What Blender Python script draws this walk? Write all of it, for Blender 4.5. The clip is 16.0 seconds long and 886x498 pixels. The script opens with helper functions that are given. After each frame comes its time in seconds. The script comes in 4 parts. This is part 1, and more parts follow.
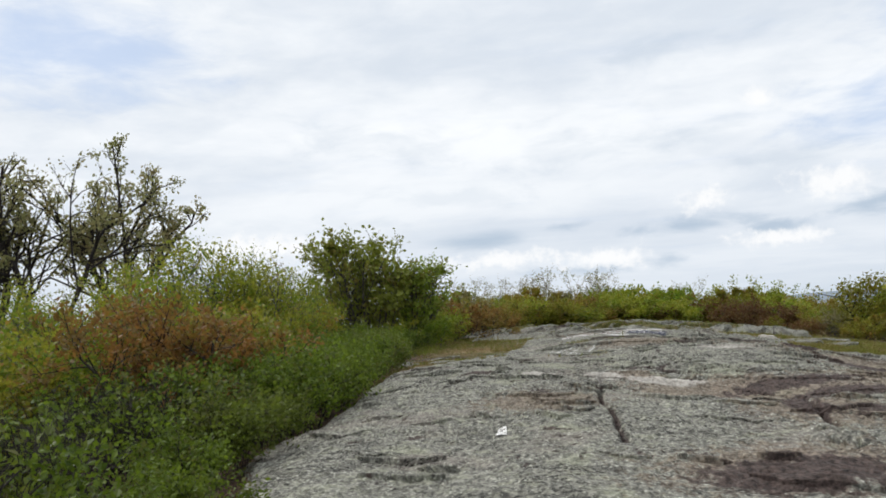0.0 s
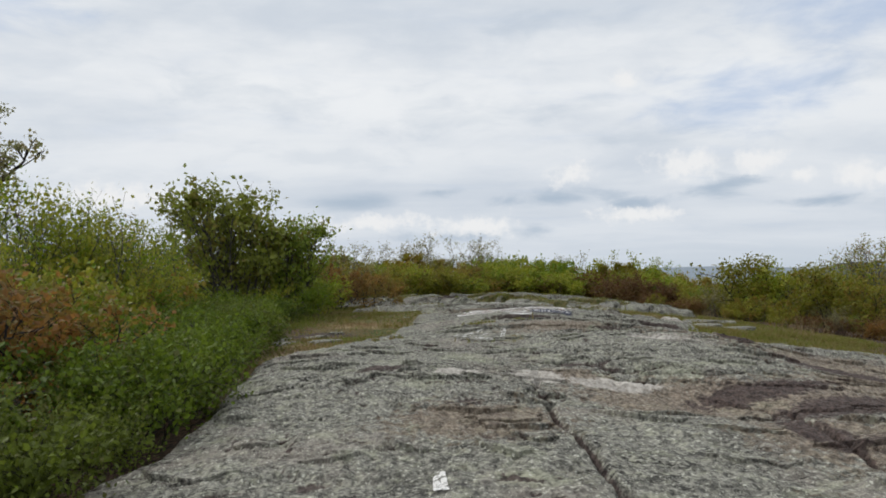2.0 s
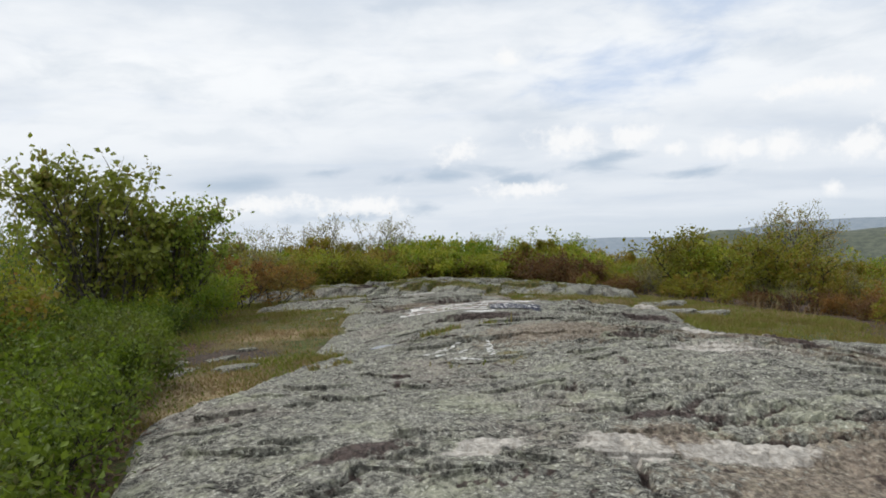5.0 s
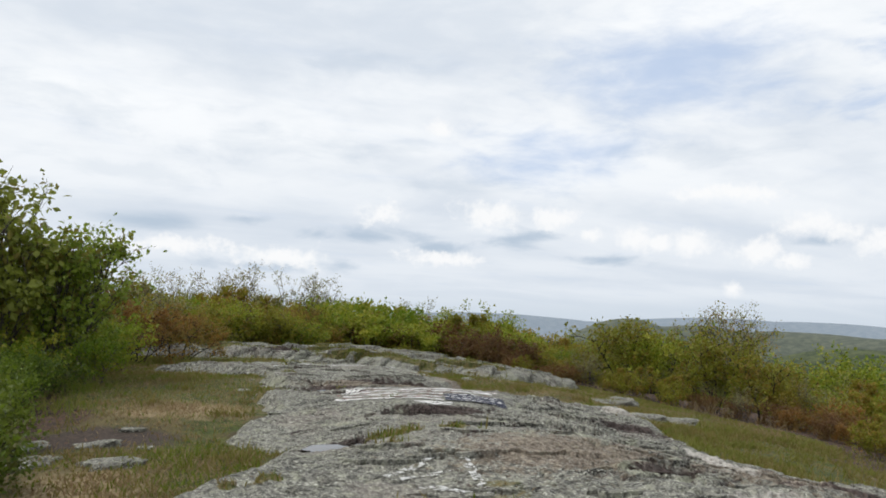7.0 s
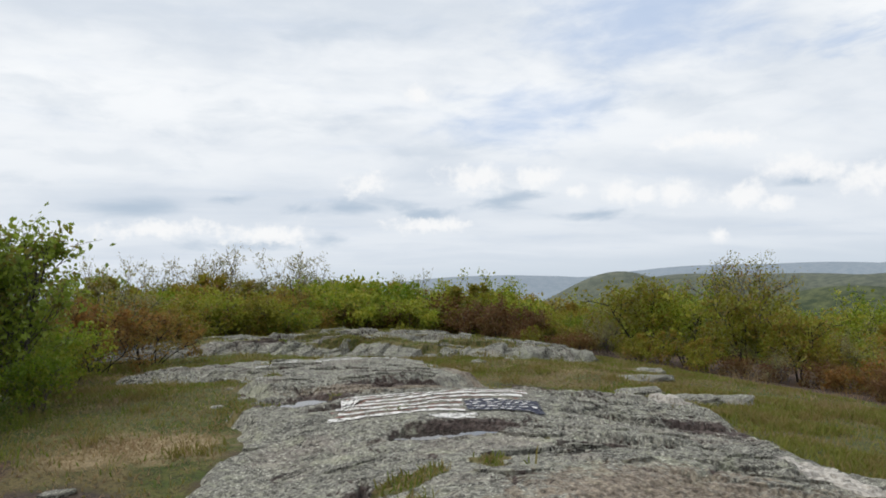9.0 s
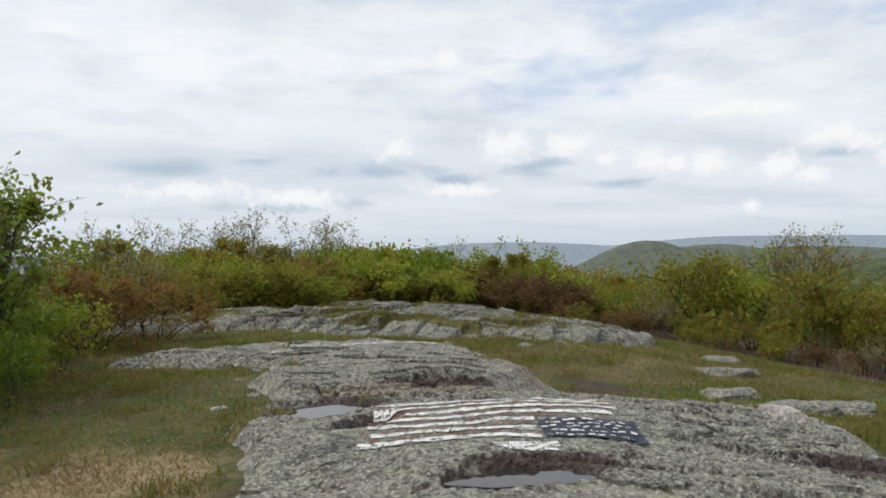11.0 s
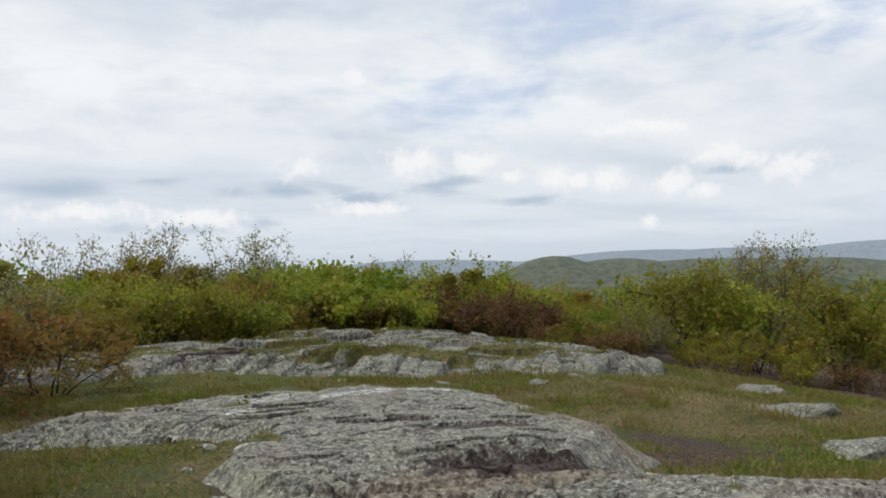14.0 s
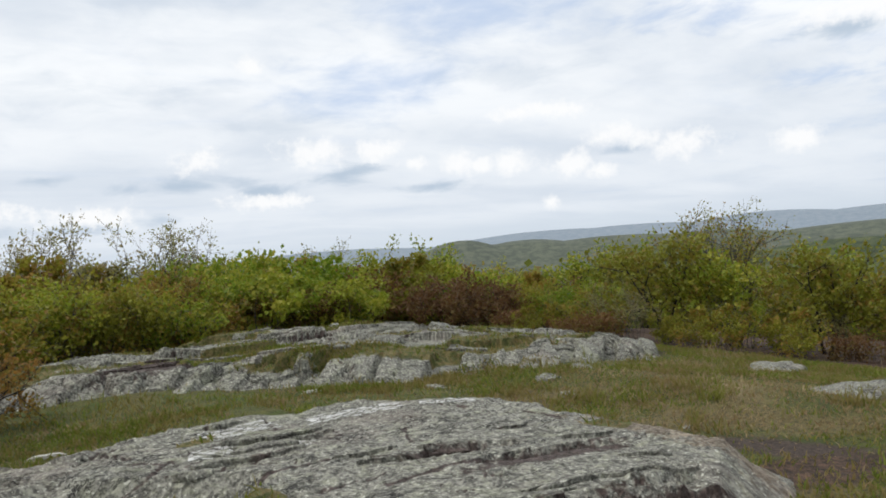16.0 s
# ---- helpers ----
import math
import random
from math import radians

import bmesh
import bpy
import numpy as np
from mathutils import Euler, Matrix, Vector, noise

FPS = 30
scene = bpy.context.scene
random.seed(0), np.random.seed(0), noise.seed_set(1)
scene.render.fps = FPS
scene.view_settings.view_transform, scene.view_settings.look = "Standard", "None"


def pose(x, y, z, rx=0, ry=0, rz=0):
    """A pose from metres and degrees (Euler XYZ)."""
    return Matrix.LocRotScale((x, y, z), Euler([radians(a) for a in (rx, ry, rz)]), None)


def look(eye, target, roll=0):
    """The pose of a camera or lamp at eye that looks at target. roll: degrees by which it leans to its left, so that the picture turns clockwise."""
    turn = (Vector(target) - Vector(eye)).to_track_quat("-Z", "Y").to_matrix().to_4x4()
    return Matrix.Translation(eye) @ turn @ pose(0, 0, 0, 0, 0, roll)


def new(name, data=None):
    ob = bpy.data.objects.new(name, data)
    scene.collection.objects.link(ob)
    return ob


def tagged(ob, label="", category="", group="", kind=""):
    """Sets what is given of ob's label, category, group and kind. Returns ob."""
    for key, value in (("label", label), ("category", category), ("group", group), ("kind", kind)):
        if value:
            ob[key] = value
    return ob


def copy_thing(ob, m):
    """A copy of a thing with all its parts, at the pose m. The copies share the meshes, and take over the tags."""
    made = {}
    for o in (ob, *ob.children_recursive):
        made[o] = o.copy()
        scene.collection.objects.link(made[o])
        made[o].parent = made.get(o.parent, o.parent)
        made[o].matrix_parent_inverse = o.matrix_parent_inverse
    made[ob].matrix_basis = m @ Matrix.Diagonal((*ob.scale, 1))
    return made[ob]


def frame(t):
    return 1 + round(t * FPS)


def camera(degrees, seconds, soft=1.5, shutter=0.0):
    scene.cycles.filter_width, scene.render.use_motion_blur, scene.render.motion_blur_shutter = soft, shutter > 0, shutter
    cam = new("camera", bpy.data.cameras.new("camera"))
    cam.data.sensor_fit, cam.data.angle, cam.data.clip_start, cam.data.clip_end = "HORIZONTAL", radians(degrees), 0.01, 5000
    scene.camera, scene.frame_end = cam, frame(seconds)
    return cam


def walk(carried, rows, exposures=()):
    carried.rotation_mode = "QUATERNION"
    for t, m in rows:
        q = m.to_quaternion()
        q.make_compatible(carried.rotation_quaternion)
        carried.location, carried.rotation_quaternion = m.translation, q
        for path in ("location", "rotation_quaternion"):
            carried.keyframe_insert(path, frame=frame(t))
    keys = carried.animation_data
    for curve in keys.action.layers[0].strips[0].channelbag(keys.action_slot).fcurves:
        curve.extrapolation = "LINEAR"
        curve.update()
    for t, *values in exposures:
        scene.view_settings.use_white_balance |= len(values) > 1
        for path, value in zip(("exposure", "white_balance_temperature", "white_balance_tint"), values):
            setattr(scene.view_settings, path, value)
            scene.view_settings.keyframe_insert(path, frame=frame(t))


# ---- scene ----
cam = camera(61.5, 16.0, soft=1.8)
METRES, EYE, TILT, LEAN, TURN = 17.0, 1.5, 5.5, 4.25, 0.0
EXPOSURES = [(0.0, 0.04), (0.5, 0.02), (1.5, -0.05), (2.0, -0.18), (2.5, -0.14), (3.0, -0.18), (3.5, -0.11), (4.0, 0.0), (6.5, -0.04), (7.0, 0.0), (7.5, -0.12), (8.0, -0.08), (10.5, -0.02), (11.0, -0.05), (12.0, 0.0), (12.5, 0.02), (13.5, -0.06), (14.5, -0.09), (15.0, -0.04), (16.0, 0.03)]
ROWS = [
    (0.0, 0.0, 0.0, 0.0, 0.0, 0.0, 0.0),
    (0.5, -0.0025, 0.0318, -0.0005, -1.63, 1.18, 1.02),
    (1.0, -0.0083, 0.0675, -0.0042, -2.92, 1.45, -0.66),
    (1.5, -0.0096, 0.0961, -0.002, -7.56, 1.74, -3.17),
    (2.0, -0.0156, 0.1238, -0.0017, -9.8, -2.58, -3.02),
    (2.5, -0.0231, 0.1484, -0.0028, -11.03, -2.07, -1.84),
    (3.0, -0.028, 0.1795, -0.004, -8.66, -4.6, -3.14),
    (3.5, -0.0321, 0.2099, -0.0055, -12.94, -5.13, -3.85),
    (4.0, -0.0309, 0.2433, -0.0063, -18.29, -4.52, -0.97),
    (6.5, -0.0218, 0.4005, -0.0091, -20.8, -1.81, -5.59),
    (7.0, -0.0196, 0.4313, -0.0092, -24.6, 1.61, -7.9),
    (7.5, -0.0114, 0.4591, -0.0041, -23.4, -0.35, -7.05),
    (8.0, -0.0023, 0.4895, -0.0033, -23.42, -0.55, -5.14),
    (10.5, 0.0481, 0.6347, -0.0048, -26.81, -2.23, -4.18),
    (11.0, 0.0523, 0.6649, -0.0062, -23.41, -3.73, -4.86),
    (11.5, 0.0533, 0.6953, -0.0095, -25.28, -0.68, -4.99),
    (12.0, 0.0559, 0.7277, -0.0113, -25.99, -2.76, -3.68),
    (12.5, 0.0566, 0.7578, -0.0156, -27.96, -0.09, -3.36),
    (13.0, 0.0567, 0.7885, -0.0187, -24.78, -0.12, -1.45),
    (13.5, 0.0577, 0.8195, -0.0227, -24.33, -2.97, -2.65),
    (14.0, 0.0602, 0.8529, -0.0261, -30.4, -1.77, -4.16),
    (14.5, 0.0638, 0.881, -0.0281, -31.79, -3.89, -3.3),
    (15.0, 0.0668, 0.9143, -0.0336, -35.88, -3.93, -3.47),
    (15.5, 0.0712, 0.9443, -0.0364, -36.11, -4.74, -4.8),
    (16.0, 0.0711, 0.9793, -0.0411, -37.59, -2.35, -1.7),
]
walk(cam, [(t, pose(0, 0, EYE, TILT, LEAN, TURN) @ pose(METRES * x, METRES * y, METRES * z, 90 + pitch, roll, yaw)) for t, x, y, z, yaw, pitch, roll in ROWS], EXPOSURES)

# ---- sky, sun ----
SUN_ELEV, SUN_AZ = 52.0, -60.0       # the sun stands high behind thin cloud, to the west of the path


class Nodes:
    """Short hand for building node trees."""

    def __init__(self, tree):
        self.tree = tree
        tree.nodes.clear()

    def add(self, kind):
        return self.tree.nodes.new(kind)

    def attribute(self, name):
        node = self.add("ShaderNodeAttribute")
        node.attribute_name = name
        return node

    def link(self, a, b):
        self.tree.links.new(a, b)

    def put(self, socket, value):
        if hasattr(value, "is_linked"):
            self.link(value, socket)
        else:
            socket.default_value = value

    def math(self, op, a, b=0.0, c=0.0, clamp=False):
        n = self.add("ShaderNodeMath")
        n.operation, n.use_clamp = op, clamp
        for s, v in zip(n.inputs, (a, b, c)):
            self.put(s, v)
        return n.outputs[0]

    def vec(self, op, a, b=(0, 0, 0)):
        n = self.add("ShaderNodeVectorMath")
        n.operation = op
        self.put(n.inputs[0], a)
        self.put(n.inputs[1], b)
        return n.outputs["Value"] if op in ("LENGTH", "DOT_PRODUCT") else n.outputs[0]

    def combine(self, x, y, z=0.0):
        n = self.add("ShaderNodeCombineXYZ")
        for s, v in zip(n.inputs, (x, y, z)):
            self.put(s, v)
        return n.outputs[0]

    def noise(self, vector, scale, detail=4.0, rough=0.55, distort=0.0):
        n = self.add("ShaderNodeTexNoise")
        self.put(n.inputs["Vector"], vector)
        n.inputs["Scale"].default_value = scale
        n.inputs["Detail"].default_value = detail
        n.inputs["Roughness"].default_value = rough
        n.inputs["Distortion"].default_value = distort
        return n.outputs["Fac"]

    def ramp(self, value, lo, hi, smooth=True):
        n = self.add("ShaderNodeMapRange")
        n.interpolation_type = "SMOOTHSTEP" if smooth else "LINEAR"
        self.put(n.inputs[0], value)
        n.inputs[1].default_value, n.inputs[2].default_value = lo, hi
        return n.outputs[0]

    def mix(self, fac, a, b, blend="MIX"):
        n = self.add("ShaderNodeMix")
        n.data_type, n.blend_type = "RGBA", blend
        self.put(n.inputs[0], fac)
        for s, v in ((n.inputs[6], a), (n.inputs[7], b)):
            self.put(s, (*v, 1) if isinstance(v, tuple) and len(v) == 3 else v)
        return n.outputs[2]

    def scaled(self, vector, sx, sy, sz, turn=0.0):
        n = self.add("ShaderNodeMapping")
        self.put(n.inputs[0], vector)
        n.inputs["Rotation"].default_value = (0, 0, radians(turn))
        n.inputs["Scale"].default_value = (sx, sy, sz)
        return n.outputs[0]


def build_world():
    world = bpy.data.worlds.new("sky")
    scene.world = world
    world.use_nodes = True
    n = Nodes(world.node_tree)
    out, bg = n.add("ShaderNodeOutputWorld"), n.add("ShaderNodeBackground")
    n.link(bg.outputs[0], out.inputs[0])
    sky = n.add("ShaderNodeTexSky")
    sky.sky_type, sky.sun_disc = "NISHITA", False
    sky.sun_elevation, sky.sun_rotation = radians(SUN_ELEV), radians(SUN_AZ)
    sky.altitude, sky.dust_density = 400, 2.0
    way = n.add("ShaderNodeTexCoord").outputs["Generated"]
    sep = n.add("ShaderNodeSeparateXYZ")
    n.link(way, sep.inputs[0])
    x, y, z = sep.outputs
    azim = n.math("MULTIPLY", n.math("ARCTAN2", x, y), 180 / math.pi)
    elev = n.math("MULTIPLY", n.math("ARCSINE", z), 180 / math.pi)
    lift = n.math("ADD", n.math("MAXIMUM", z, 0.0), 0.10)
    deck = n.combine(n.math("DIVIDE", x, lift), n.math("DIVIDE", y, lift))
    deck2 = n.scaled(deck, 0.55, 1.0, 1.0, -28)
    soft = n.noise(deck2, 0.9, 5.0, 0.5, 0.4)
    fine = n.noise(deck2, 2.6, 6.0, 0.6, 0.6)
    dome = n.combine(azim, elev)
    wob = n.math("ADD", n.math("MULTIPLY", n.noise(dome, 0.5, 5.0, 0.58), 0.65), n.math("MULTIPLY", n.noise(dome, 1.7, 4.0, 0.6), 0.35))
    wob2 = n.noise(n.scaled(dome, 0.55, 1.5, 1.0), 0.30, 5.0, 0.58, 0.3)

    def blob(az, el, w, h, wobble, strength, inner=0.1):
        d = n.vec("DIVIDE", n.vec("SUBTRACT", dome, (az, el, 0)), (w, h, 1))
        r = n.math("ADD", n.vec("LENGTH", d), n.math("MULTIPLY", n.math("SUBTRACT", wobble, 0.5), 2.1 * strength))
        return n.ramp(r, 1.0, inner)

    def most(values):
        r = values[0]
        for v in values[1:]:
            r = n.math("MAXIMUM", r, v)
        return r

    # openings in the thin cloud where pale blue shows
    blue = most([blob(42, 18.0, 13, 5.5, wob2, 0.75, 0.0), blob(-26, 20, 13, 5, wob2, 0.8, 0.0), blob(33, 12, 9, 3.0, wob2, 0.9, 0.0),
                 blob(62, 17, 10, 5, wob2, 1.4, 0.0), blob(75, 9, 12, 4, wob2, 1.4, 0.0), blob(5, 32, 20, 6, wob2, 1.5, 0.0)])
    thin = n.math("ADD", n.math("MULTIPLY", blue, 0.66), n.math("MULTIPLY", n.ramp(fine, 0.52, 0.8), 0.16), clamp=True)
    # grey-blue flat bases, strong low down and faint above
    grey = most([blob(3.2, 5.9, 5.2, 0.95, wob2, 0.55, 0.1), blob(10.0, 6.5, 2.6, 0.6, wob2, 1.2, 0.1), blob(19, 5.6, 5.0, 0.9, wob2, 1.3, 0.1), blob(24.5, 4.8, 2.5, 0.6, wob2, 1.2, 0.1),
                 blob(30.5, 5.7, 3.4, 0.9, wob2, 1.3, 0.1), blob(13, 3.1, 6, 0.7, wob2, 1.4, 0.0), blob(52, 5.6, 2.0, 0.5, wob2, 1.1, 0.0), blob(67.5, 11.7, 4.0, 0.8, wob2, 1.2, 0.0), blob(37, 4.3, 4.0, 0.6, wob2, 1.2, 0.0)])
    faint = most([blob(-9, 8.0, 9, 1.1, wob2, 1.6, 0.0), blob(22.5, 12.6, 2.6, 0.8, wob2, 1.3, 0.0), blob(12, 12.0, 10, 1.6, wob2, 1.7, 0.0), blob(-4, 14.0, 10, 1.6, wob2, 1.7, 0.0), blob(18, 18.3, 6, 1.3, wob2, 1.6, 0.0),
                  blob(2, 9.3, 9, 1.0, wob2, 1.6, 0.0), blob(25, 9.6, 8, 0.9, wob2, 1.6, 0.0), blob(45, 12.0, 9, 1.0, wob2, 1.6, 0.0)])
    grey = n.math("ADD", n.math("MULTIPLY", grey, 0.85), n.math("MULTIPLY", faint, 0.20), clamp=True)
    # small heaped clouds, white on top
    white = most([blob(az, el, w * 1.25, h * 1.35, wob, k * 1.5) for az, el, w, h, k in (
        (28.8, 7.6, 2.8, 1.1, 1.0), (33, 7.4, 1.9, 0.9, 1.0), (20, 7.3, 2.0, 0.8, 1.1), (39.5, 5.9, 1.5, 1.0, 0.8), (41.3, 5.6, 1.2, 0.7, 0.9), (43.6, 5.5, 1.7, 1.0, 0.8), (51.3, 6.8, 2.1, 1.0, 0.8),
        (53.4, 6.3, 1.6, 0.8, 0.8), (56.3, 5.6, 2.3, 1.2, 0.9), (48.2, 5.0, 2.0, 1.0, 0.9), (50.0, 4.3, 1.4, 0.6, 0.9), (63.7, 4.9, 1.6, 0.9, 0.9), (46.3, 2.2, 0.8, 0.6, 0.8), (24.4, 13.9, 1.3, 0.7, 0.9),
        (12.4, 3.8, 3.6, 0.8, 1.1), (46.5, 9.2, 3.6, 0.6, 1.1), (68.0, 12.8, 4.0, 0.9, 0.9), (25, 4.0, 3.5, 0.6, 1.1), (5, 4.3, 4.5, 0.6, 1.1), (80, 6, 4, 1.4, 0.9), (-14, 6.4, 5, 0.9, 1.1), (36, 6.2, 1.2, 0.5, 1.0))])
    low = n.ramp(elev, 16.0, 1.0)
    veil = n.mix(n.ramp(n.math("ADD", soft, n.math("MULTIPLY", n.math("SUBTRACT", wob2, 0.5), 0.35)), 0.26, 0.66), (7.2, 7.85, 8.7), (10.0, 10.25, 10.5))
    veil = n.mix(n.math("MULTIPLY", low, 0.6), veil, (6.9, 7.6, 8.5))
    clear = n.mix(0.75, sky.outputs[0], (5.4, 7.0, 9.9))
    tone = n.mix(thin, veil, clear)
    tone = n.mix(grey, tone, (4.7, 5.75, 7.0))
    tone = n.mix(n.math("MULTIPLY", white, 0.9), tone, (10.1, 10.15, 10.2))
    tone = n.mix(n.ramp(elev, 2.2, -0.2), tone, (6.6, 7.35, 8.2))
    n.link(tone, bg.inputs[0])
    bg.inputs[1].default_value = 0.0965


build_world()
sun = new("sun", bpy.data.lights.new("sun", "SUN"))
sun.data.energy, sun.data.angle, sun.data.color = 1.9, radians(10), (1.0, 0.96, 0.9)
e, a = radians(SUN_ELEV), radians(SUN_AZ)
sun.matrix_world = look((math.sin(a) * math.cos(e) * 50, math.cos(a) * math.cos(e) * 50, math.sin(e) * 50), (0, 0, 0))


# ---- smooth noise in the plane ----
def lattice(ix, iy, seed):
    v = (ix.astype(np.int64) * 374761393 + iy.astype(np.int64) * 668265263 + seed * 2147483647) & 0xFFFFFFFF
    v = ((v ^ (v >> 13)) * 1274126177) & 0xFFFFFFFF
    return ((v ^ (v >> 16)) & 0xFFFF) / 65535.0


def vnoise(x, y, seed=0):
    """Value noise, 0 to 1."""
    ix, iy = np.floor(x), np.floor(y)
    fx, fy = x - ix, y - iy
    fx, fy = fx * fx * fx * (fx * (fx * 6 - 15) + 10), fy * fy * fy * (fy * (fy * 6 - 15) + 10)
    a = lattice(ix, iy, seed) * (1 - fx) + lattice(ix + 1, iy, seed) * fx
    b = lattice(ix, iy + 1, seed) * (1 - fx) + lattice(ix + 1, iy + 1, seed) * fx
    return a * (1 - fy) + b * fy


def fbm(x, y, scale, octaves=4, seed=0):
    """Layered noise about zero, -0.5 to 0.5; scale is the size of its largest lumps in metres."""
    total, amp, norm = 0.0, 1.0, 0.0
    for k in range(octaves):
        total = total + amp * (vnoise(x / scale + 17.3 * k, y / scale + 9.1 * k, seed + k) - 0.5)
        norm += amp
        amp *= 0.5
        scale *= 0.47
    return total / norm


def softplus(v, k):
    return k * np.logaddexp(0.0, v / k)


def step(v, lo, hi):
    s = np.clip((v - lo) / (hi - lo), 0, 1)
    return s * s * (3 - 2 * s)


def bump(x, y, cx, cy, rx, ry, turn=0.0):
    c, s = math.cos(radians(turn)), math.sin(radians(turn))
    u, v = ((x - cx) * c + (y - cy) * s) / rx, (-(x - cx) * s + (y - cy) * c) / ry
    return np.exp(-(u * u + v * v))


# ---- the lie of the land ----
def crest(x, y):
    """The bald ridge: height of the bedrock."""
    yy = np.maximum(y, 0.0)
    h = 0.9 * (1 - np.exp(-yy / 6.0)) + np.where(y < 0, 0.12 * y, 0.0)
    right = 4.2 + 0.2 * (np.clip(y, 0, 40) - 12)
    h = h - 0.14 * softplus(x - right, 0.8)
    h = h - 0.38 * (1 - np.exp(-softplus(-1.0 - x, 0.35) / 1.3))
    h = h + 0.06 * bump(x, y, 0.9, 9.3, 1.6, 2.0) - 0.20 * bump(x, y, 2.7, 8.1, 1.1, 0.9) - 0.10 * bump(x, y, 2.6, 5.6, 1.2, 1.2)
    h = h + 0.12 * bump(x, y, 3.9, 10.9, 1.4, 1.3) + 0.12 * bump(x, y, 3.2, 13.4, 1.6, 1.5) + 0.15 * bump(x, y, 4.3, 16.7, 1.7, 1.2)
    h = h - 0.14 * bump(x, y, 1.4, 15.3, 1.0, 1.2) + 0.08 * bump(x, y, 4.6, 9.8, 1.0, 1.0)
    h = h + 0.02 * bump(x, y, 3.9, 20.2, 1.4, 1.6)
    return h


def soil(x, y):
    """Height of the earth that lies round the rock."""
    h = crest(x, y) - 0.10 - 0.16 * step(x, 3.5, 5.5) * step(y, 16, 19) * (1 - step(x, 7.0, 9.0))
    d = np.hypot(x - 4, y - 14)
    h = h - 0.07 * softplus(y - 33.0, 2.0) - 0.05 * softplus(-12.0 - x, 2.0) - 0.06 * softplus(x - 26, 3.0)
    h = h - 0.10 * softplus(d - 70.0, 10.0)
    far = step(d, 250, 900)
    az = np.degrees(np.arctan2(x, y))
    hills = -160 + 30 * fbm(x, y, 700, 3, 5)
    # far ridges, blue by painted haze, then the nearer wooded hill with its shoulder, then the slope across the valley
    for azc, wide, dist, deep, top in ((0, 45, 4200, 500, -6), (28, 18, 4200, 450, 5), (45, 17, 4200, 450, 13), (51, 15, 4200, 450, 7), (61, 12, 4100, 450, 15), (70, 20, 4200, 450, 0),
                                       (88, 30, 4100, 500, -2), (38.8, 6, 2600, 330, 4), (43.5, 9, 2650, 330, -16), (50, 15, 2700, 350, -29), (57, 11, 2600, 330, -33),
                                       (68, 18, 2500, 350, -43), (85, 24, 2500, 350, -50), (54, 11, 1500, 230, -38), (66, 18, 1500, 250, -52), (84, 22, 1450, 250, -45),
                                       (-45, 50, 4000, 700, -10), (150, 90, 4000, 700, -10), (-120, 80, 4000, 700, -10)):
        u = ((az - azc + 180) % 360 - 180) / wide
        hills = np.maximum(hills, -160 + (160 + top + 6 * fbm(x, y, 260, 3, 9)) * np.exp(-u ** 2 - ((d - dist) / deep) ** 2))
    h = np.where(d > 250, np.minimum(h, 0) * (1 - far) + np.maximum(hills, -170) * far, h)
    return h + np.where(d < 60, 0.10 * fbm(x, y, 2.2, 3, 3) + 0.03 * fbm(x, y, 0.3, 2, 4), 0.0)


def soil_bed(x, y):
    """The earth, which lies deeper where bedrock covers it."""
    return soil(x, y) - 0.5 * step(all_rock(x, y), 0.15, 0.7)


def inside(points, x, y):
    """Distance to a closed outline in the plan, positive inside."""
    best = np.full(np.shape(x), 1e9)
    odd = np.zeros(np.shape(x), bool)
    for (ax, ay), (bx, by) in zip(points, points[1:] + points[:1]):
        ex, ey = bx - ax, by - ay
        t = np.clip(((x - ax) * ex + (y - ay) * ey) / (ex * ex + ey * ey), 0, 1)
        best = np.minimum(best, np.hypot(x - ax - t * ex, y - ay - t * ey))
        odd ^= ((ay > y) != (by > y)) & (x < ex * (y - ay) / (ey if ey else 1e-9) + ax)
    return np.where(odd, best, -best)


MAIN = [(-0.6, -2.4), (-1.7, -1.0), (-1.7, 3), (-1.65, 7.0), (-1.35, 9.2), (-0.9, 11.0), (0.0, 12.4), (1.1, 13.4), (1.5, 14.6), (1.2, 15.6), (1.8, 16.8), (1.9, 18.2), (2.5, 19.0),
        (3.8, 19.2), (5.2, 18.6), (6.4, 17.7), (7.9, 17.3), (7.7, 16.2), (6.5, 14.6), (6.0, 13.4), (6.7, 12.7), (8.3, 12.3), (8.9, 10.8), (9.2, 8.5), (9.2, 4.0), (8.2, 0.5), (5.6, -1.6), (2.4, -2.8)]
MIDDLE = [(2.5, 19.0), (3.4, 18.4), (4.8, 18.6), (6.2, 19.2), (6.1, 20.6), (5.9, 21.8), (4.8, 22.9), (3.6, 23.3), (2.2, 23.5), (0.9, 22.6), (1.9, 22.0), (2.9, 21.2), (2.4, 20.2)]
LEDGE = [(2.2, 26.6), (3.6, 26.2), (5.0, 25.4), (6.6, 24.7), (8.6, 24.2), (10.6, 23.9), (12.2, 24.6), (12.6, 26.5), (12.2, 28.4), (10.4, 30.0), (7.4, 30.6), (4.6, 30.2), (1.6, 29.0), (0.4, 27.4)]


def all_rock(x, y):
    """Largest inside-distance over the three outcrops."""
    return np.maximum(np.maximum(inside(MAIN, x, y), inside(MIDDLE, x, y)), inside(LEDGE, x, y))


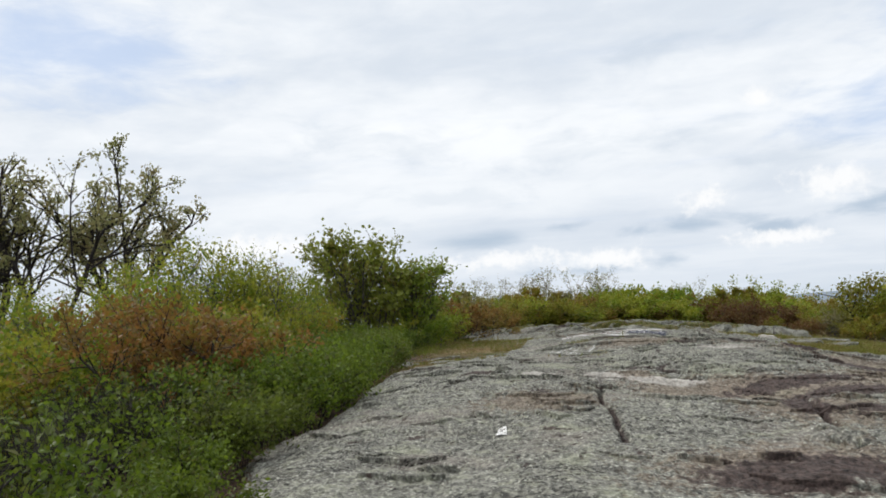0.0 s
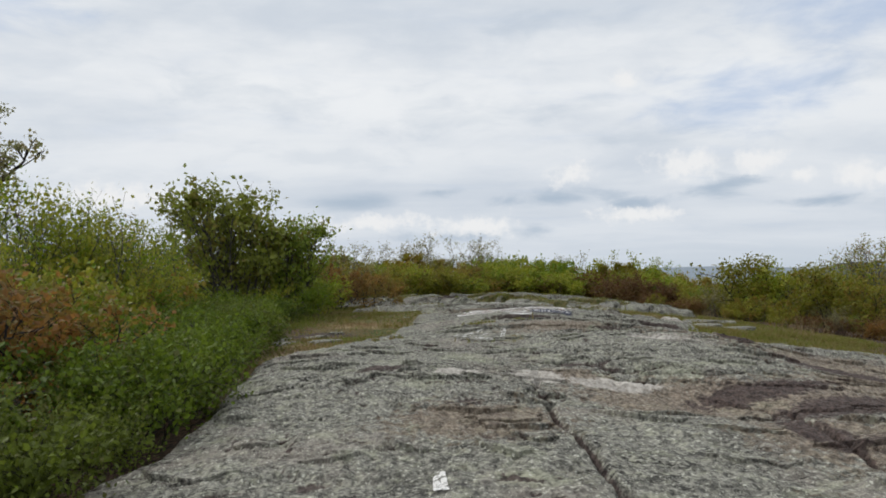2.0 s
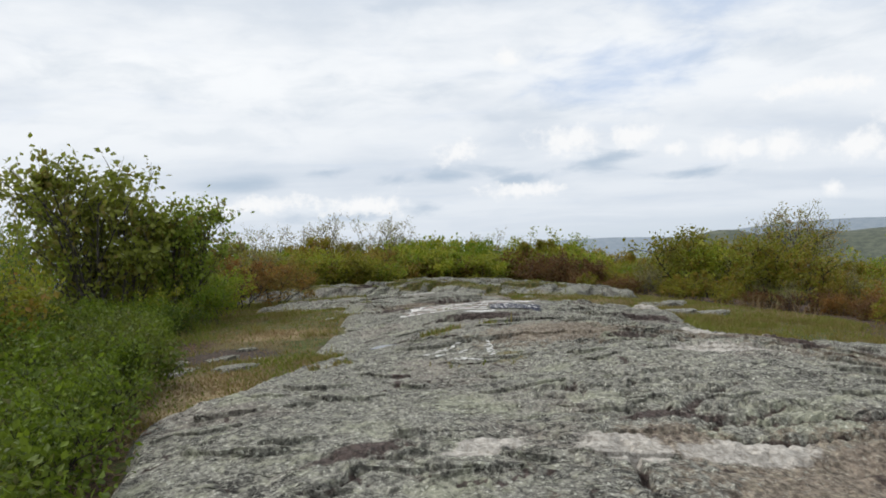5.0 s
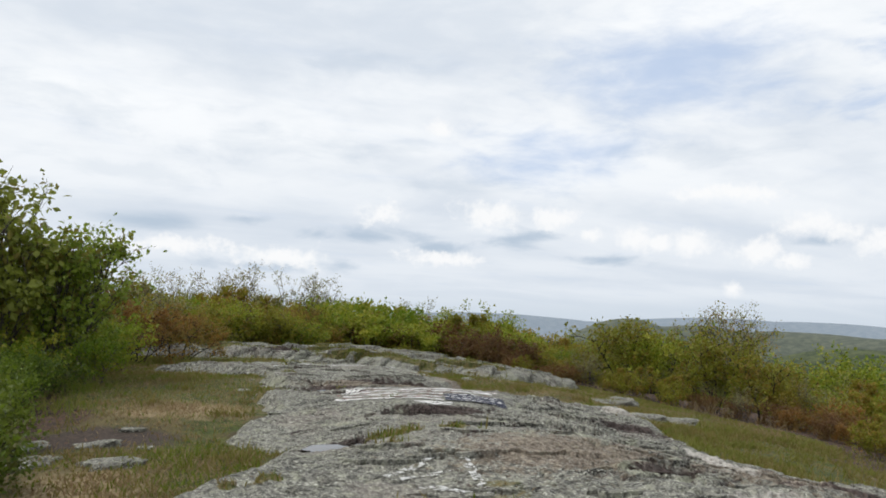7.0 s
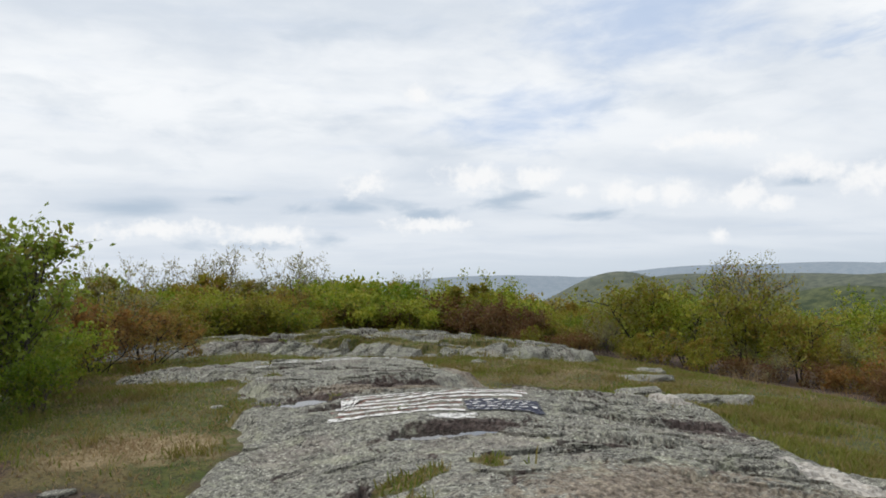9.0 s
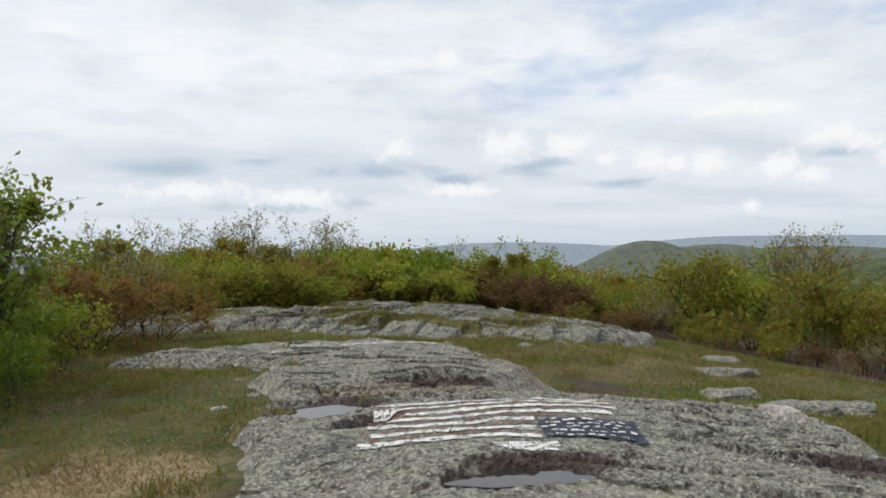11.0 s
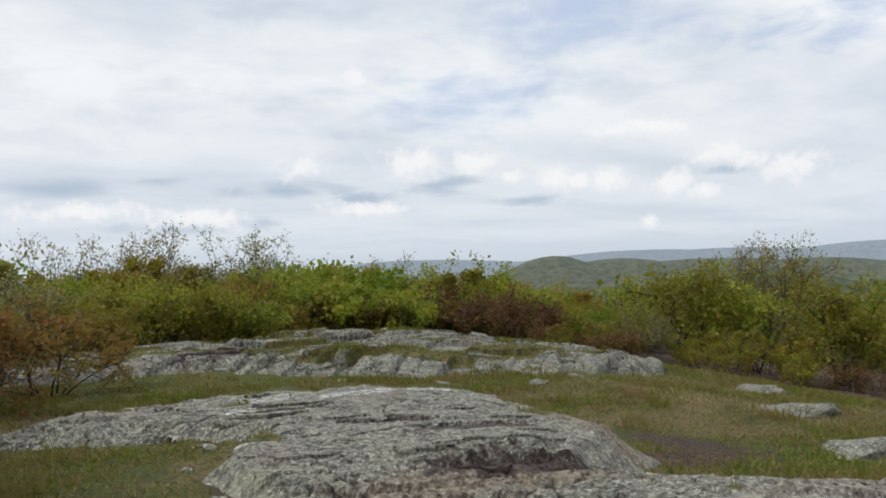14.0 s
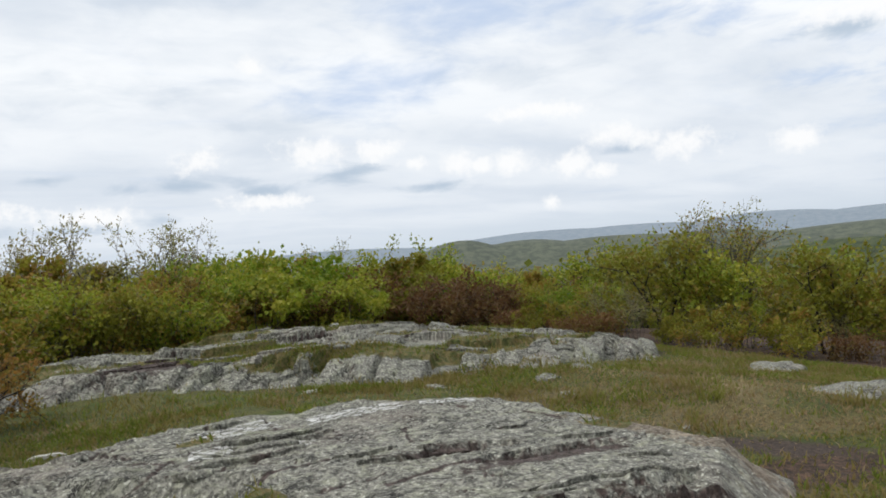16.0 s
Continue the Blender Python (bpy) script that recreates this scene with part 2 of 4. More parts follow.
def cells(u, v, su, sv, seed):
    """Broken blocks in the plan: a random value for each block, and the distance to its nearest joint."""
    u, v = u / su, v / sv
    iu, iv = np.floor(u), np.floor(v)
    one, two, value = np.full(u.shape, 9.0), np.full(u.shape, 9.0), np.zeros(u.shape)
    for du in (-1, 0, 1):
        for dv in (-1, 0, 1):
            cu, cv = iu + du, iv + dv
            d = np.hypot(cu + lattice(cu, cv, seed) - u, cv + lattice(cu, cv, seed + 1) - v)
            r = lattice(cu, cv, seed + 2)
            value = np.where(d < one, r, value)
            two = np.where(d < one, one, np.minimum(two, d))
            one = np.minimum(one, d)
    return value, two - one


# long open joints in the rock, each a bent line in the plan
JOINTS = [[(1.9, 9.1), (1.65, 8.4), (1.5, 7.5), (1.42, 6.6), (1.3, 5.6)], [(1.9, 9.3), (2.6, 8.95), (3.4, 8.75), (4.3, 8.35), (5.4, 8.1)], [(0.1, 8.95), (0.75, 9.3)], [(2.5, 9.4), (3.0, 9.15), (3.7, 8.95), (4.6, 8.9)], [(3.3, 8.3), (3.55, 7.6), (3.25, 6.7), (2.95, 5.8)], [(2.9, 7.5), (3.5, 7.65), (4.3, 7.4)],
          [(2.6, 10.6), (3.3, 10.4)], [(3.9, 11.2), (4.5, 10.9)], [(4.2, 9.5), (5.0, 9.0)], [(2.2, 14.6), (2.0, 13.9)], [(3.2, 16.0), (4.2, 15.5), (5.2, 14.9)], [(5.0, 13.8), (5.8, 12.9)],
          [(-0.6, 7.9), (-0.2, 7.75)], [(0.1, 6.9), (0.4, 6.75)], [(3.2, 6.3), (3.9, 5.8), (4.4, 5.2)], [(5.9, 15.2), (6.4, 14.7)], [(3.6, 20.4), (4.5, 20.2), (5.2, 19.8)], [(3.2, 21.3), (3.9, 21.1)],
          [(5.0, 27.4), (6.6, 26.6), (8.2, 25.9)], [(7.0, 28.6), (9.4, 27.3)], [(3.4, 28.2), (4.8, 27.9)]]


def joint_depth(x, y):
    wx, wy = x + 0.12 * fbm(x, y, 0.4, 3, 63), y + 0.12 * fbm(x, y, 0.4, 3, 64)
    deep = np.zeros(np.shape(x))
    for line in JOINTS:
        for (ax, ay), (bx, by) in zip(line, line[1:]):
            ex, ey = bx - ax, by - ay
            t = np.clip(((wx - ax) * ex + (wy - ay) * ey) / (ex * ex + ey * ey), 0, 1)
            deep = np.maximum(deep, 1 - step(np.hypot(wx - ax - t * ex, wy - ay - t * ey), 0.006, 0.042))
    return deep


def rock_top(x, y, raised):
    """Bedrock with its lumps, broken blocks, small scarps and open joints."""
    h = crest(x, y) + raised
    # strike of the banding runs across the path, slightly turned
    c, s = math.cos(radians(-24)), math.sin(radians(-24))
    wx, wy = x + 0.11 * fbm(x, y, 0.6, 3, 65), y + 0.11 * fbm(x, y, 0.6, 3, 66)
    u, v = wx * c + wy * s, -wx * s + wy * c
    craggy = step(y, 23.5, 25.0)
    h = h + (0.15 + 0.16 * craggy) * fbm(x, y, 1.9, 3, 11)
    rugged = 0.10 + 0.90 * step(fbm(x, y, 2.4, 3, 8), 0.0, 0.16) * (1 - 0.8 * (1 - step(x, 1.0, 2.4)) * (1 - step(y, 11.0, 13.0)))
    big, gap = cells(u, v, 1.15, 0.55, 101)
    h = h + (0.10 * rugged + 0.16 * craggy) * (big - 0.5) - 0.05 * rugged * (1 - step(gap, 0.0, 0.07))
    small, gap2 = cells(u, v, 0.46, 0.20, 111)
    h = h + 0.060 * (0.22 + 0.78 * rugged) * (small - 0.5) - 0.03 * (1 - step(gap2, 0.0, 0.10)) * rugged
    lump = np.abs(fbm(x, y, 0.20, 3, 41))
    h = h + 0.030 * lump + 0.050 * np.abs(fbm(x, y, 0.09, 2, 43))
    h = h - 0.08 * joint_depth(x, y)
    even = np.maximum(0.75 * step(bump(x, y, 3.9, 16.85, 1.55, 1.05, -21), 0.25, 0.6), 0.85 * step(bump(x, y, 4.1, 21.3, 2.3, 2.0), 0.2, 0.6))
    return h * (1 - even) + even * (crest(x, y) + raised + 0.10 * fbm(x, y, 1.9, 3, 11) + 0.05 * lump)


HOLLOWS = [(1.86, 14.15, 0.42, 0.26, 0.11, 15), (3.40, 15.58, 0.56, 0.22, 0.11, -20), (2.78, 18.15, 0.50, 0.34, 0.12, 0), (4.35, 14.6, 0.36, 0.18, 0.14, -15),
           (2.9, 17.4, 0.36, 0.22, 0.08, 10), (4.4, 19.0, 0.75, 0.16, 0.10, -20), (4.7, 20.1, 0.55, 0.08, 0.06, -15), (4.3, 20.6, 0.4, 0.12, 0.07, -20), (4.0, 12.0, 0.35, 0.12, 0.08, -20)]


def ragged(x, y):
    """Unevenness of the rock's edge, in metres."""
    return 0.85 * fbm(x, y, 1.3, 3, 91) + 0.40 * fbm(x, y, 0.30, 3, 97)


def rock_height(x, y, outline, raised):
    rim, fine = inside(outline, x, y) + 0.85 * fbm(x, y, 1.3, 3, 91), fbm(x, y, 0.30, 3, 97)
    f = rim + 0.40 * fine
    h = rock_top(x, y, raised)
    for cx, cy, rx, ry, deep, turn in HOLLOWS:
        h = h - deep * step(bump(x, y, cx, cy, rx, ry, turn) + 0.4 * fbm(x, y, 0.4, 3, 95), 0.34, 0.54)
    even = rim + 0.10 * fine
    edge = soil(x, y) + (0.85 - 0.42 * step(y, 23.4, 24.2)) * np.clip(even, -0.4, 5) - 0.02 + 0.03 * fbm(x, y, 0.3, 3, 98)
    if np.max(y) > 23.4:
        facet, seam = cells(0.8 * x + 0.6 * y, -0.6 * x + 0.8 * y, 0.8, 0.3, 131)
        edge = edge + step(y, 23.4, 24.2) * (0.30 * (facet - 0.5) - 0.06 * (1 - step(seam, 0.0, 0.12)))
    return np.minimum(h, edge), f


# ---- materials ----
def material(name, rough=0.8):
    m = bpy.data.materials.new(name)
    m.use_nodes = True
    n = Nodes(m.node_tree)
    out, bsdf = n.add("ShaderNodeOutputMaterial"), n.add("ShaderNodeBsdfPrincipled")
    n.link(bsdf.outputs[0], out.inputs[0])
    bsdf.inputs["Roughness"].default_value = rough
    bsdf.inputs["Specular IOR Level"].default_value = 0.3
    return m, n, bsdf, out


def relief(n, bsdf, height, strength, distance):
    b = n.add("ShaderNodeBump")
    b.inputs["Strength"].default_value, b.inputs["Distance"].default_value = strength, distance
    n.link(height, b.inputs["Height"])
    n.link(b.outputs[0], bsdf.inputs["Normal"])


def rock_material():
    m, n, bsdf, _ = material("lichened_gneiss", 0.85)
    at = n.add("ShaderNodeTexCoord").outputs["Object"]
    grain = n.scaled(at, 1.25, 1.0, 1.0, 24)
    fleck = n.noise(grain, 24, 5, 0.7, 0.15)
    lichen = n.noise(at, 9.0, 6, 0.74, 0.1)
    broad = n.noise(at, 0.9, 5, 0.6)
    broad2 = n.noise(at, 1.7, 5, 0.6, 0.5)
    seam = n.noise(n.scaled(at, 1.35, 1.0, 1.0, 24), 10.0, 6, 0.74, 0.15)
    spots = n.noise(at, 38, 3, 0.6)
    tone = n.mix(n.ramp(fleck, 0.38, 0.62), (0.088, 0.086, 0.074), (0.290, 0.284, 0.240))
    tone = n.mix(n.math("MULTIPLY", n.ramp(lichen, 0.50, 0.62), 0.48), tone, (0.350, 0.358, 0.262))
    tone = n.mix(n.math("MULTIPLY", n.ramp(broad, 0.52, 0.66), 0.45), tone, (0.25, 0.215, 0.185))
    tone = n.mix(n.math("MULTIPLY", n.ramp(broad2, 0.56, 0.68), 0.42), tone, (0.35, 0.365, 0.250))
    tone = n.mix(n.math("MULTIPLY", n.ramp(seam, 0.595, 0.65), 0.85), tone, (0.045, 0.042, 0.040))
    fissure = n.math("ABSOLUTE", n.math("SUBTRACT", n.noise(n.scaled(at, 0.7, 1.9, 1.0, 24), 1.6, 6, 0.7, 0.8), 0.5))
    fissure = n.math("MULTIPLY", n.ramp(fissure, 0.016, 0.004), n.ramp(n.noise(at, 1.1, 3), 0.46, 0.58))
    tone = n.mix(n.math("MULTIPLY", fissure, 0.9), tone, (0.022, 0.020, 0.019))
    tone = n.mix(n.math("MULTIPLY", n.ramp(spots, 0.585, 0.66), 0.8), tone, (0.56, 0.565, 0.48))
    tone = n.mix(n.math("MULTIPLY", n.ramp(spots, 0.42, 0.34), 0.7), tone, (0.055, 0.052, 0.048))
    mark = n.attribute("marks").outputs["Vector"]
    sep = n.add("ShaderNodeSeparateXYZ")
    n.link(mark, sep.inputs[0])
    rough_edge = n.math("MULTIPLY", n.math("SUBTRACT", n.math("ADD", n.math("MULTIPLY", lichen, 0.5), n.math("MULTIPLY", seam, 0.5)), 0.5), 3.4)

    def worn(channel, lo=0.35, hi=0.7, much=1.0):
        return n.ramp(n.math("ADD", sep.outputs[channel], n.math("MULTIPLY", rough_edge, much)), lo, hi)
    tone = n.mix(n.math("MULTIPLY", worn(2), 0.58), tone, n.mix(n.ramp(fleck, 0.35, 0.65), (0.095, 0.066, 0.046), (0.29, 0.212, 0.148)))
    # dark stains, and the painted shade of hollows and joints
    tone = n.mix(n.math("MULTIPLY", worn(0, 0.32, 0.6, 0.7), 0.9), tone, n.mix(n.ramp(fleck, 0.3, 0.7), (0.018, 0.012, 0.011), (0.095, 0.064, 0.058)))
    tone = n.mix(n.math("MULTIPLY", worn(1, 0.30, 0.5, 0.45), 0.9), tone, n.mix(n.ramp(fleck, 0.3, 0.7), (0.33, 0.30, 0.26), (0.60, 0.57, 0.52)))
    turf = n.attribute("turf").outputs["Fac"]
    moss = n.ramp(n.math("ADD", turf, n.math("MULTIPLY", rough_edge, 0.5)), 0.35, 0.6)
    tone = n.mix(moss, tone, n.mix(n.ramp(lichen, 0.4, 0.6), (0.060, 0.075, 0.018), (0.155, 0.125, 0.05)))
    n.link(tone, bsdf.inputs["Base Color"])
    h = n.math("ADD", n.math("MULTIPLY", fleck, 0.5), n.math("ADD", n.math("MULTIPLY", lichen, 0.8), n.math("ADD", n.math("MULTIPLY", n.ramp(seam, 0.5, 0.66), -0.9), n.math("MULTIPLY", fissure, -1.2))))
    relief(n, bsdf, h, 0.8, 0.02)
    return m


def ground_material():
    m, n, bsdf, _ = material("turf_and_earth", 0.95)
    at = n.add("ShaderNodeTexCoord").outputs["Object"]
    mark = n.attribute("marks").outputs["Vector"]
    sep = n.add("ShaderNodeSeparateXYZ")
    n.link(mark, sep.inputs[0])
    fine, mid, broad = n.noise(at, 26, 5, 0.7), n.noise(at, 3.2, 5, 0.65), n.noise(at, 0.7, 4, 0.6)
    turf = n.mix(n.ramp(mid, 0.35, 0.65), (0.056, 0.082, 0.013), (0.122, 0.118, 0.032))
    turf = n.mix(n.math("MULTIPLY", n.ramp(broad, 0.48, 0.64), 0.7), turf, (0.17, 0.125, 0.06))
    turf = n.mix(n.math("MULTIPLY", n.ramp(fine, 0.46, 0.60), 0.75), turf, (0.026, 0.022, 0.012))
    earth = n.mix(n.ramp(fine, 0.35, 0.68), (0.028, 0.021, 0.017), (0.105, 0.075, 0.058))
    litter = n.mix(n.ramp(n.noise(at, 17, 4, 0.7, 0.8), 0.4, 0.62), (0.028, 0.020, 0.014), (0.12, 0.072, 0.048))
    straw = n.mix(n.ramp(fine, 0.3, 0.7), (0.17, 0.125, 0.06), (0.40, 0.315, 0.19))
    woods = n.noise(at, 0.035, 8, 0.72)
    wood = n.mix(n.ramp(woods, 0.40, 0.62), (0.030, 0.045, 0.022), (0.085, 0.100, 0.042))
    wob = n.math("MULTIPLY", n.math("SUBTRACT", mid, 0.5), 0.9)
    tone = n.mix(n.ramp(n.math("ADD", sep.outputs[1], wob), 0.3, 0.75), turf, straw)
    tone = n.mix(n.ramp(n.math("ADD", sep.outputs[0], wob), 0.35, 0.7), tone, earth)
    tone = n.mix(n.ramp(n.math("ADD", sep.outputs[2], wob), 0.35, 0.7), tone, litter)
    sp = n.add("ShaderNodeSeparateXYZ")
    n.link(at, sp.inputs[0])
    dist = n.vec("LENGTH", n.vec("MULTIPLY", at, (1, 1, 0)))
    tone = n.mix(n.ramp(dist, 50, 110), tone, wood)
    # haze painted into base colour: greyer from 1.5 km, bluer from 3 km
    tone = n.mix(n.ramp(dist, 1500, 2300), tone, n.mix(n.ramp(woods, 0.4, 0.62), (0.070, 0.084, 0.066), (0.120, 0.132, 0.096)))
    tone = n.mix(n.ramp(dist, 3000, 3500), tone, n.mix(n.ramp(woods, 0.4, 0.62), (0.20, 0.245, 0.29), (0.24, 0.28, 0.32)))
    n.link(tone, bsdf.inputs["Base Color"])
    relief(n, bsdf, n.math("ADD", fine, n.math("MULTIPLY", mid, 0.6)), 0.8, 0.04)
    return m


def leaf_material(name, dark, light, other, share=0.2, gloss=0.5):
    """Thin leaves: colour varies leaf by leaf and plant by plant; some light passes through."""
    m, n, bsdf, out = material(name, gloss)
    rnd = n.add("ShaderNodeNewGeometry").outputs["Random Per Island"]
    plant = n.add("ShaderNodeObjectInfo").outputs["Random"]
    at = n.add("ShaderNodeTexCoord").outputs["Object"]
    tone = n.mix(n.math("ADD", n.math("MULTIPLY", rnd, 0.7), 0.15), dark, light)
    patch = n.math("ADD", n.noise(at, 1.3, 2), n.math("MULTIPLY", n.math("SUBTRACT", rnd, 0.5), 0.35))
    tone = n.mix(n.ramp(patch, 0.66 - share, 0.78 - share), tone, other)
    tone = n.mix(n.math("MULTIPLY", n.ramp(plant, 0.55, 1.0), 0.5), tone, dark)
    tone = n.mix(n.math("MULTIPLY", n.ramp(plant, 0.42, 0.0), 0.45), tone, other)
    n.link(tone, bsdf.inputs["Base Color"])
    trans = n.add("ShaderNodeBsdfTranslucent")
    n.link(n.mix(0.3, tone, light), trans.inputs[0])
    both = n.add("ShaderNodeMixShader")
    both.inputs[0].default_value = 0.42
    n.link(bsdf.outputs[0], both.inputs[1])
    n.link(trans.outputs[0], both.inputs[2])
    n.link(both.outputs[0], out.inputs[0])
    return m


def bark_material(name, dark, light):
    m, n, bsdf, _ = material(name, 0.9)
    at = n.add("ShaderNodeTexCoord").outputs["Object"]
    f = n.noise(n.scaled(at, 1, 1, 0.25), 30, 5, 0.7)
    n.link(n.mix(n.ramp(f, 0.35, 0.65), dark, light), bsdf.inputs["Base Color"])
    relief(n, bsdf, f, 0.6, 0.01)
    return m


def paint_material(name, colour, cover):
    """Weathered paint brushed on stone; where it has worn off the stone shows through."""
    m, n, bsdf, out = material(name, 0.6)
    at = n.add("ShaderNodeTexCoord").outputs["Object"]
    f = n.noise(n.scaled(at, 1.0, 1.7, 1.0, 24), 13, 6, 0.75, 0.3)
    g = n.noise(at, 42, 3, 0.6)
    worn = n.ramp(n.math("ADD", n.math("MULTIPLY", f, 0.75), n.math("MULTIPLY", g, 0.25)), cover, cover + 0.04)
    n.link(n.mix(g, tuple(0.75 * v for v in colour), colour), bsdf.inputs["Base Color"])
    relief(n, bsdf, f, 0.8, 0.03)
    gone, both = n.add("ShaderNodeBsdfTransparent"), n.add("ShaderNodeMixShader")
    n.link(worn, both.inputs[0])
    n.link(bsdf.outputs[0], both.inputs[1])
    n.link(gone.outputs[0], both.inputs[2])
    n.link(both.outputs[0], out.inputs[0])
    return m


ROCK, GROUND = rock_material(), ground_material()
BARK = bark_material("grey_bark", (0.035, 0.03, 0.027), (0.14, 0.125, 0.11))
BARK_DARK = bark_material("dark_bark", (0.012, 0.010, 0.010), (0.05, 0.042, 0.036))
BARK_PALE = bark_material("pale_bark", (0.16, 0.14, 0.12), (0.42, 0.40, 0.36))
LEAF_DEEP = leaf_material("deep_green_leaves", (0.024, 0.050, 0.005), (0.195, 0.275, 0.022), (0.11, 0.11, 0.03), 0.10)
LEAF_RUST = leaf_material("rust_young_leaves", (0.14, 0.066, 0.018), (0.52, 0.27, 0.070), (0.17, 0.15, 0.03), 0.24)
LEAF_LIME = leaf_material("fresh_lime_leaves", (0.080, 0.145, 0.008), (0.29, 0.39, 0.032), (0.32, 0.30, 0.035))
LEAF_BROAD = leaf_material("broad_olive_leaves", (0.110, 0.165, 0.020), (0.34, 0.43, 0.060), (0.19, 0.15, 0.035), 0.10)
LEAF_GOLD = leaf_material("olive_gold_leaves", (0.110, 0.125, 0.010), (0.35, 0.34, 0.042), (0.28, 0.16, 0.035), 0.14)
LEAF_PLUM = leaf_material("plum_brown_leaves", (0.095, 0.050, 0.022), (0.25, 0.13, 0.050), (0.20, 0.16, 0.04), 0.14)
LEAF_PALE = leaf_material("pale_budding_leaves", (0.17, 0.18, 0.06), (0.40, 0.40, 0.18), (0.28, 0.22, 0.10))
GRASS = leaf_material("green_grass_blades", (0.070, 0.105, 0.012), (0.230, 0.270, 0.034), (0.22, 0.165, 0.06), 0.22, 0.6)
STRAW = leaf_material("dry_straw_blades", (0.16, 0.12, 0.055), (0.42, 0.33, 0.18), (0.24, 0.16, 0.085), 0.16, 0.7)
CHAFF = leaf_material("pale_chaff", (0.34, 0.33, 0.27), (0.66, 0.65, 0.58), (0.45, 0.38, 0.26), 0.14, 0.7)
LITTER = leaf_material("fallen_brown_leaves", (0.06, 0.032, 0.022), (0.26, 0.14, 0.09), (0.17, 0.11, 0.075), 0.16, 0.7)


# ---- mesh helpers ----
def mesh_of(name, verts, faces, mat, smooth=False):
    me = bpy.data.meshes.new(name)
    verts, faces = np.asarray(verts, float), np.asarray(faces, np.int64)
    me.vertices.add(len(verts))
    me.vertices.foreach_set("co", verts.ravel())
    k = faces.shape[1]
    me.loops.add(faces.size)
    me.loops.foreach_set("vertex_index", faces.ravel())
    me.polygons.add(len(faces))
    me.polygons.foreach_set("loop_start", np.arange(0, faces.size, k))
    me.polygons.foreach_set("use_smooth", np.full(len(faces), smooth))
    me.materials.append(mat)
    me.update(calc_edges=True)
    me.validate()
    return me


def piece(name, mesh, parent, label="", m=None):
    """Links a mesh as one object under a thing or a part."""
    ob = new(name, mesh)
    ob.parent = parent
    if m is not None:
        ob.matrix_basis = m
    return tagged(ob, label)


def grid_faces(nx, ny, wrap=False):
    i, j = np.meshgrid(np.arange(nx - (0 if wrap else 1)), np.arange(ny - 1), indexing="ij")
    i2 = (i + 1) % nx
    return np.stack([i * ny + j, i2 * ny + j, i2 * ny + j + 1, i * ny + j + 1], -1).reshape(-1, 4)


def marks_on(mesh, values):
    layer = mesh.attributes.new("marks", "FLOAT_VECTOR", "POINT")
    layer.data.foreach_set("vector", np.asarray(values, float).ravel())


# ---- ground ----
def ground_marks(x, y):
    r = all_rock(x, y)
    bare = np.clip(0.75 * np.exp(-(r / 0.28) ** 2) * (0.5 + fbm(x, y, 1.0, 3, 7)), 0, 1)
    bare = np.maximum(bare, bump(x, y, -0.2, 15.6, 1.0, 0.7, 20))
    bare = np.maximum(bare, bump(x, y, 7.0, 19.75, 0.85, 0.42, -60))
    bare = np.maximum(bare, 0.6 * bump(x, y, 6.7, 14.9, 0.5, 1.2, -12))
    dry = np.maximum(0.9 * bump(x, y, -0.4, 13.2, 0.7, 1.5, -20), 0.8 * bump(x, y, 0.9, 17.2, 1.2, 0.9, 10))
    dry = np.maximum(dry, 0.55 * bump(x, y, 8.6, 21.4, 1.6, 1.0))
    leafy = step(-1.1 - x + 0.05 * np.maximum(y - 9, 0), -0.5, 0.5) * step(y + 1.5 * fbm(x, y, 3.0, 2, 6), -7.0, -4.0) * (1 - step(-x + 3 * fbm(x, y, 4.0, 2, 6), 13, 18)) + 0.8 * bump(x, y, -0.6, 17.0, 0.6, 0.8)
    leafy = np.maximum(leafy, step(x + 4.5 * (1 - step(y, 14.0, 19.0)), 13.0, 14.5))
    leafy = np.maximum(leafy, bump(x, y, 6.5, 19.3, 1.2, 0.4, -15))
    leafy = np.maximum(leafy, step(y, 29.5, 32.0))
    return np.stack([bare, dry, np.clip(leafy, 0, 1)], -1)


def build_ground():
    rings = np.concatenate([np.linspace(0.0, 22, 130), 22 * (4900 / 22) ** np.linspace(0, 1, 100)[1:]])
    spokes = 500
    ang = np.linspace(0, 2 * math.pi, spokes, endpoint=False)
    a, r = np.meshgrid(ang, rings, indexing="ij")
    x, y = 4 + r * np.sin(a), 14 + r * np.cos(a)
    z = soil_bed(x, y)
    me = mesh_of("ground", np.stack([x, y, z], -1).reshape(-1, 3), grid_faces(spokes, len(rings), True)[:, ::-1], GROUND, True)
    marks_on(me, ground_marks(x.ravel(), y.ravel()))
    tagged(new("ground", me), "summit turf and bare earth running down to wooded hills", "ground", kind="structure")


build_ground()


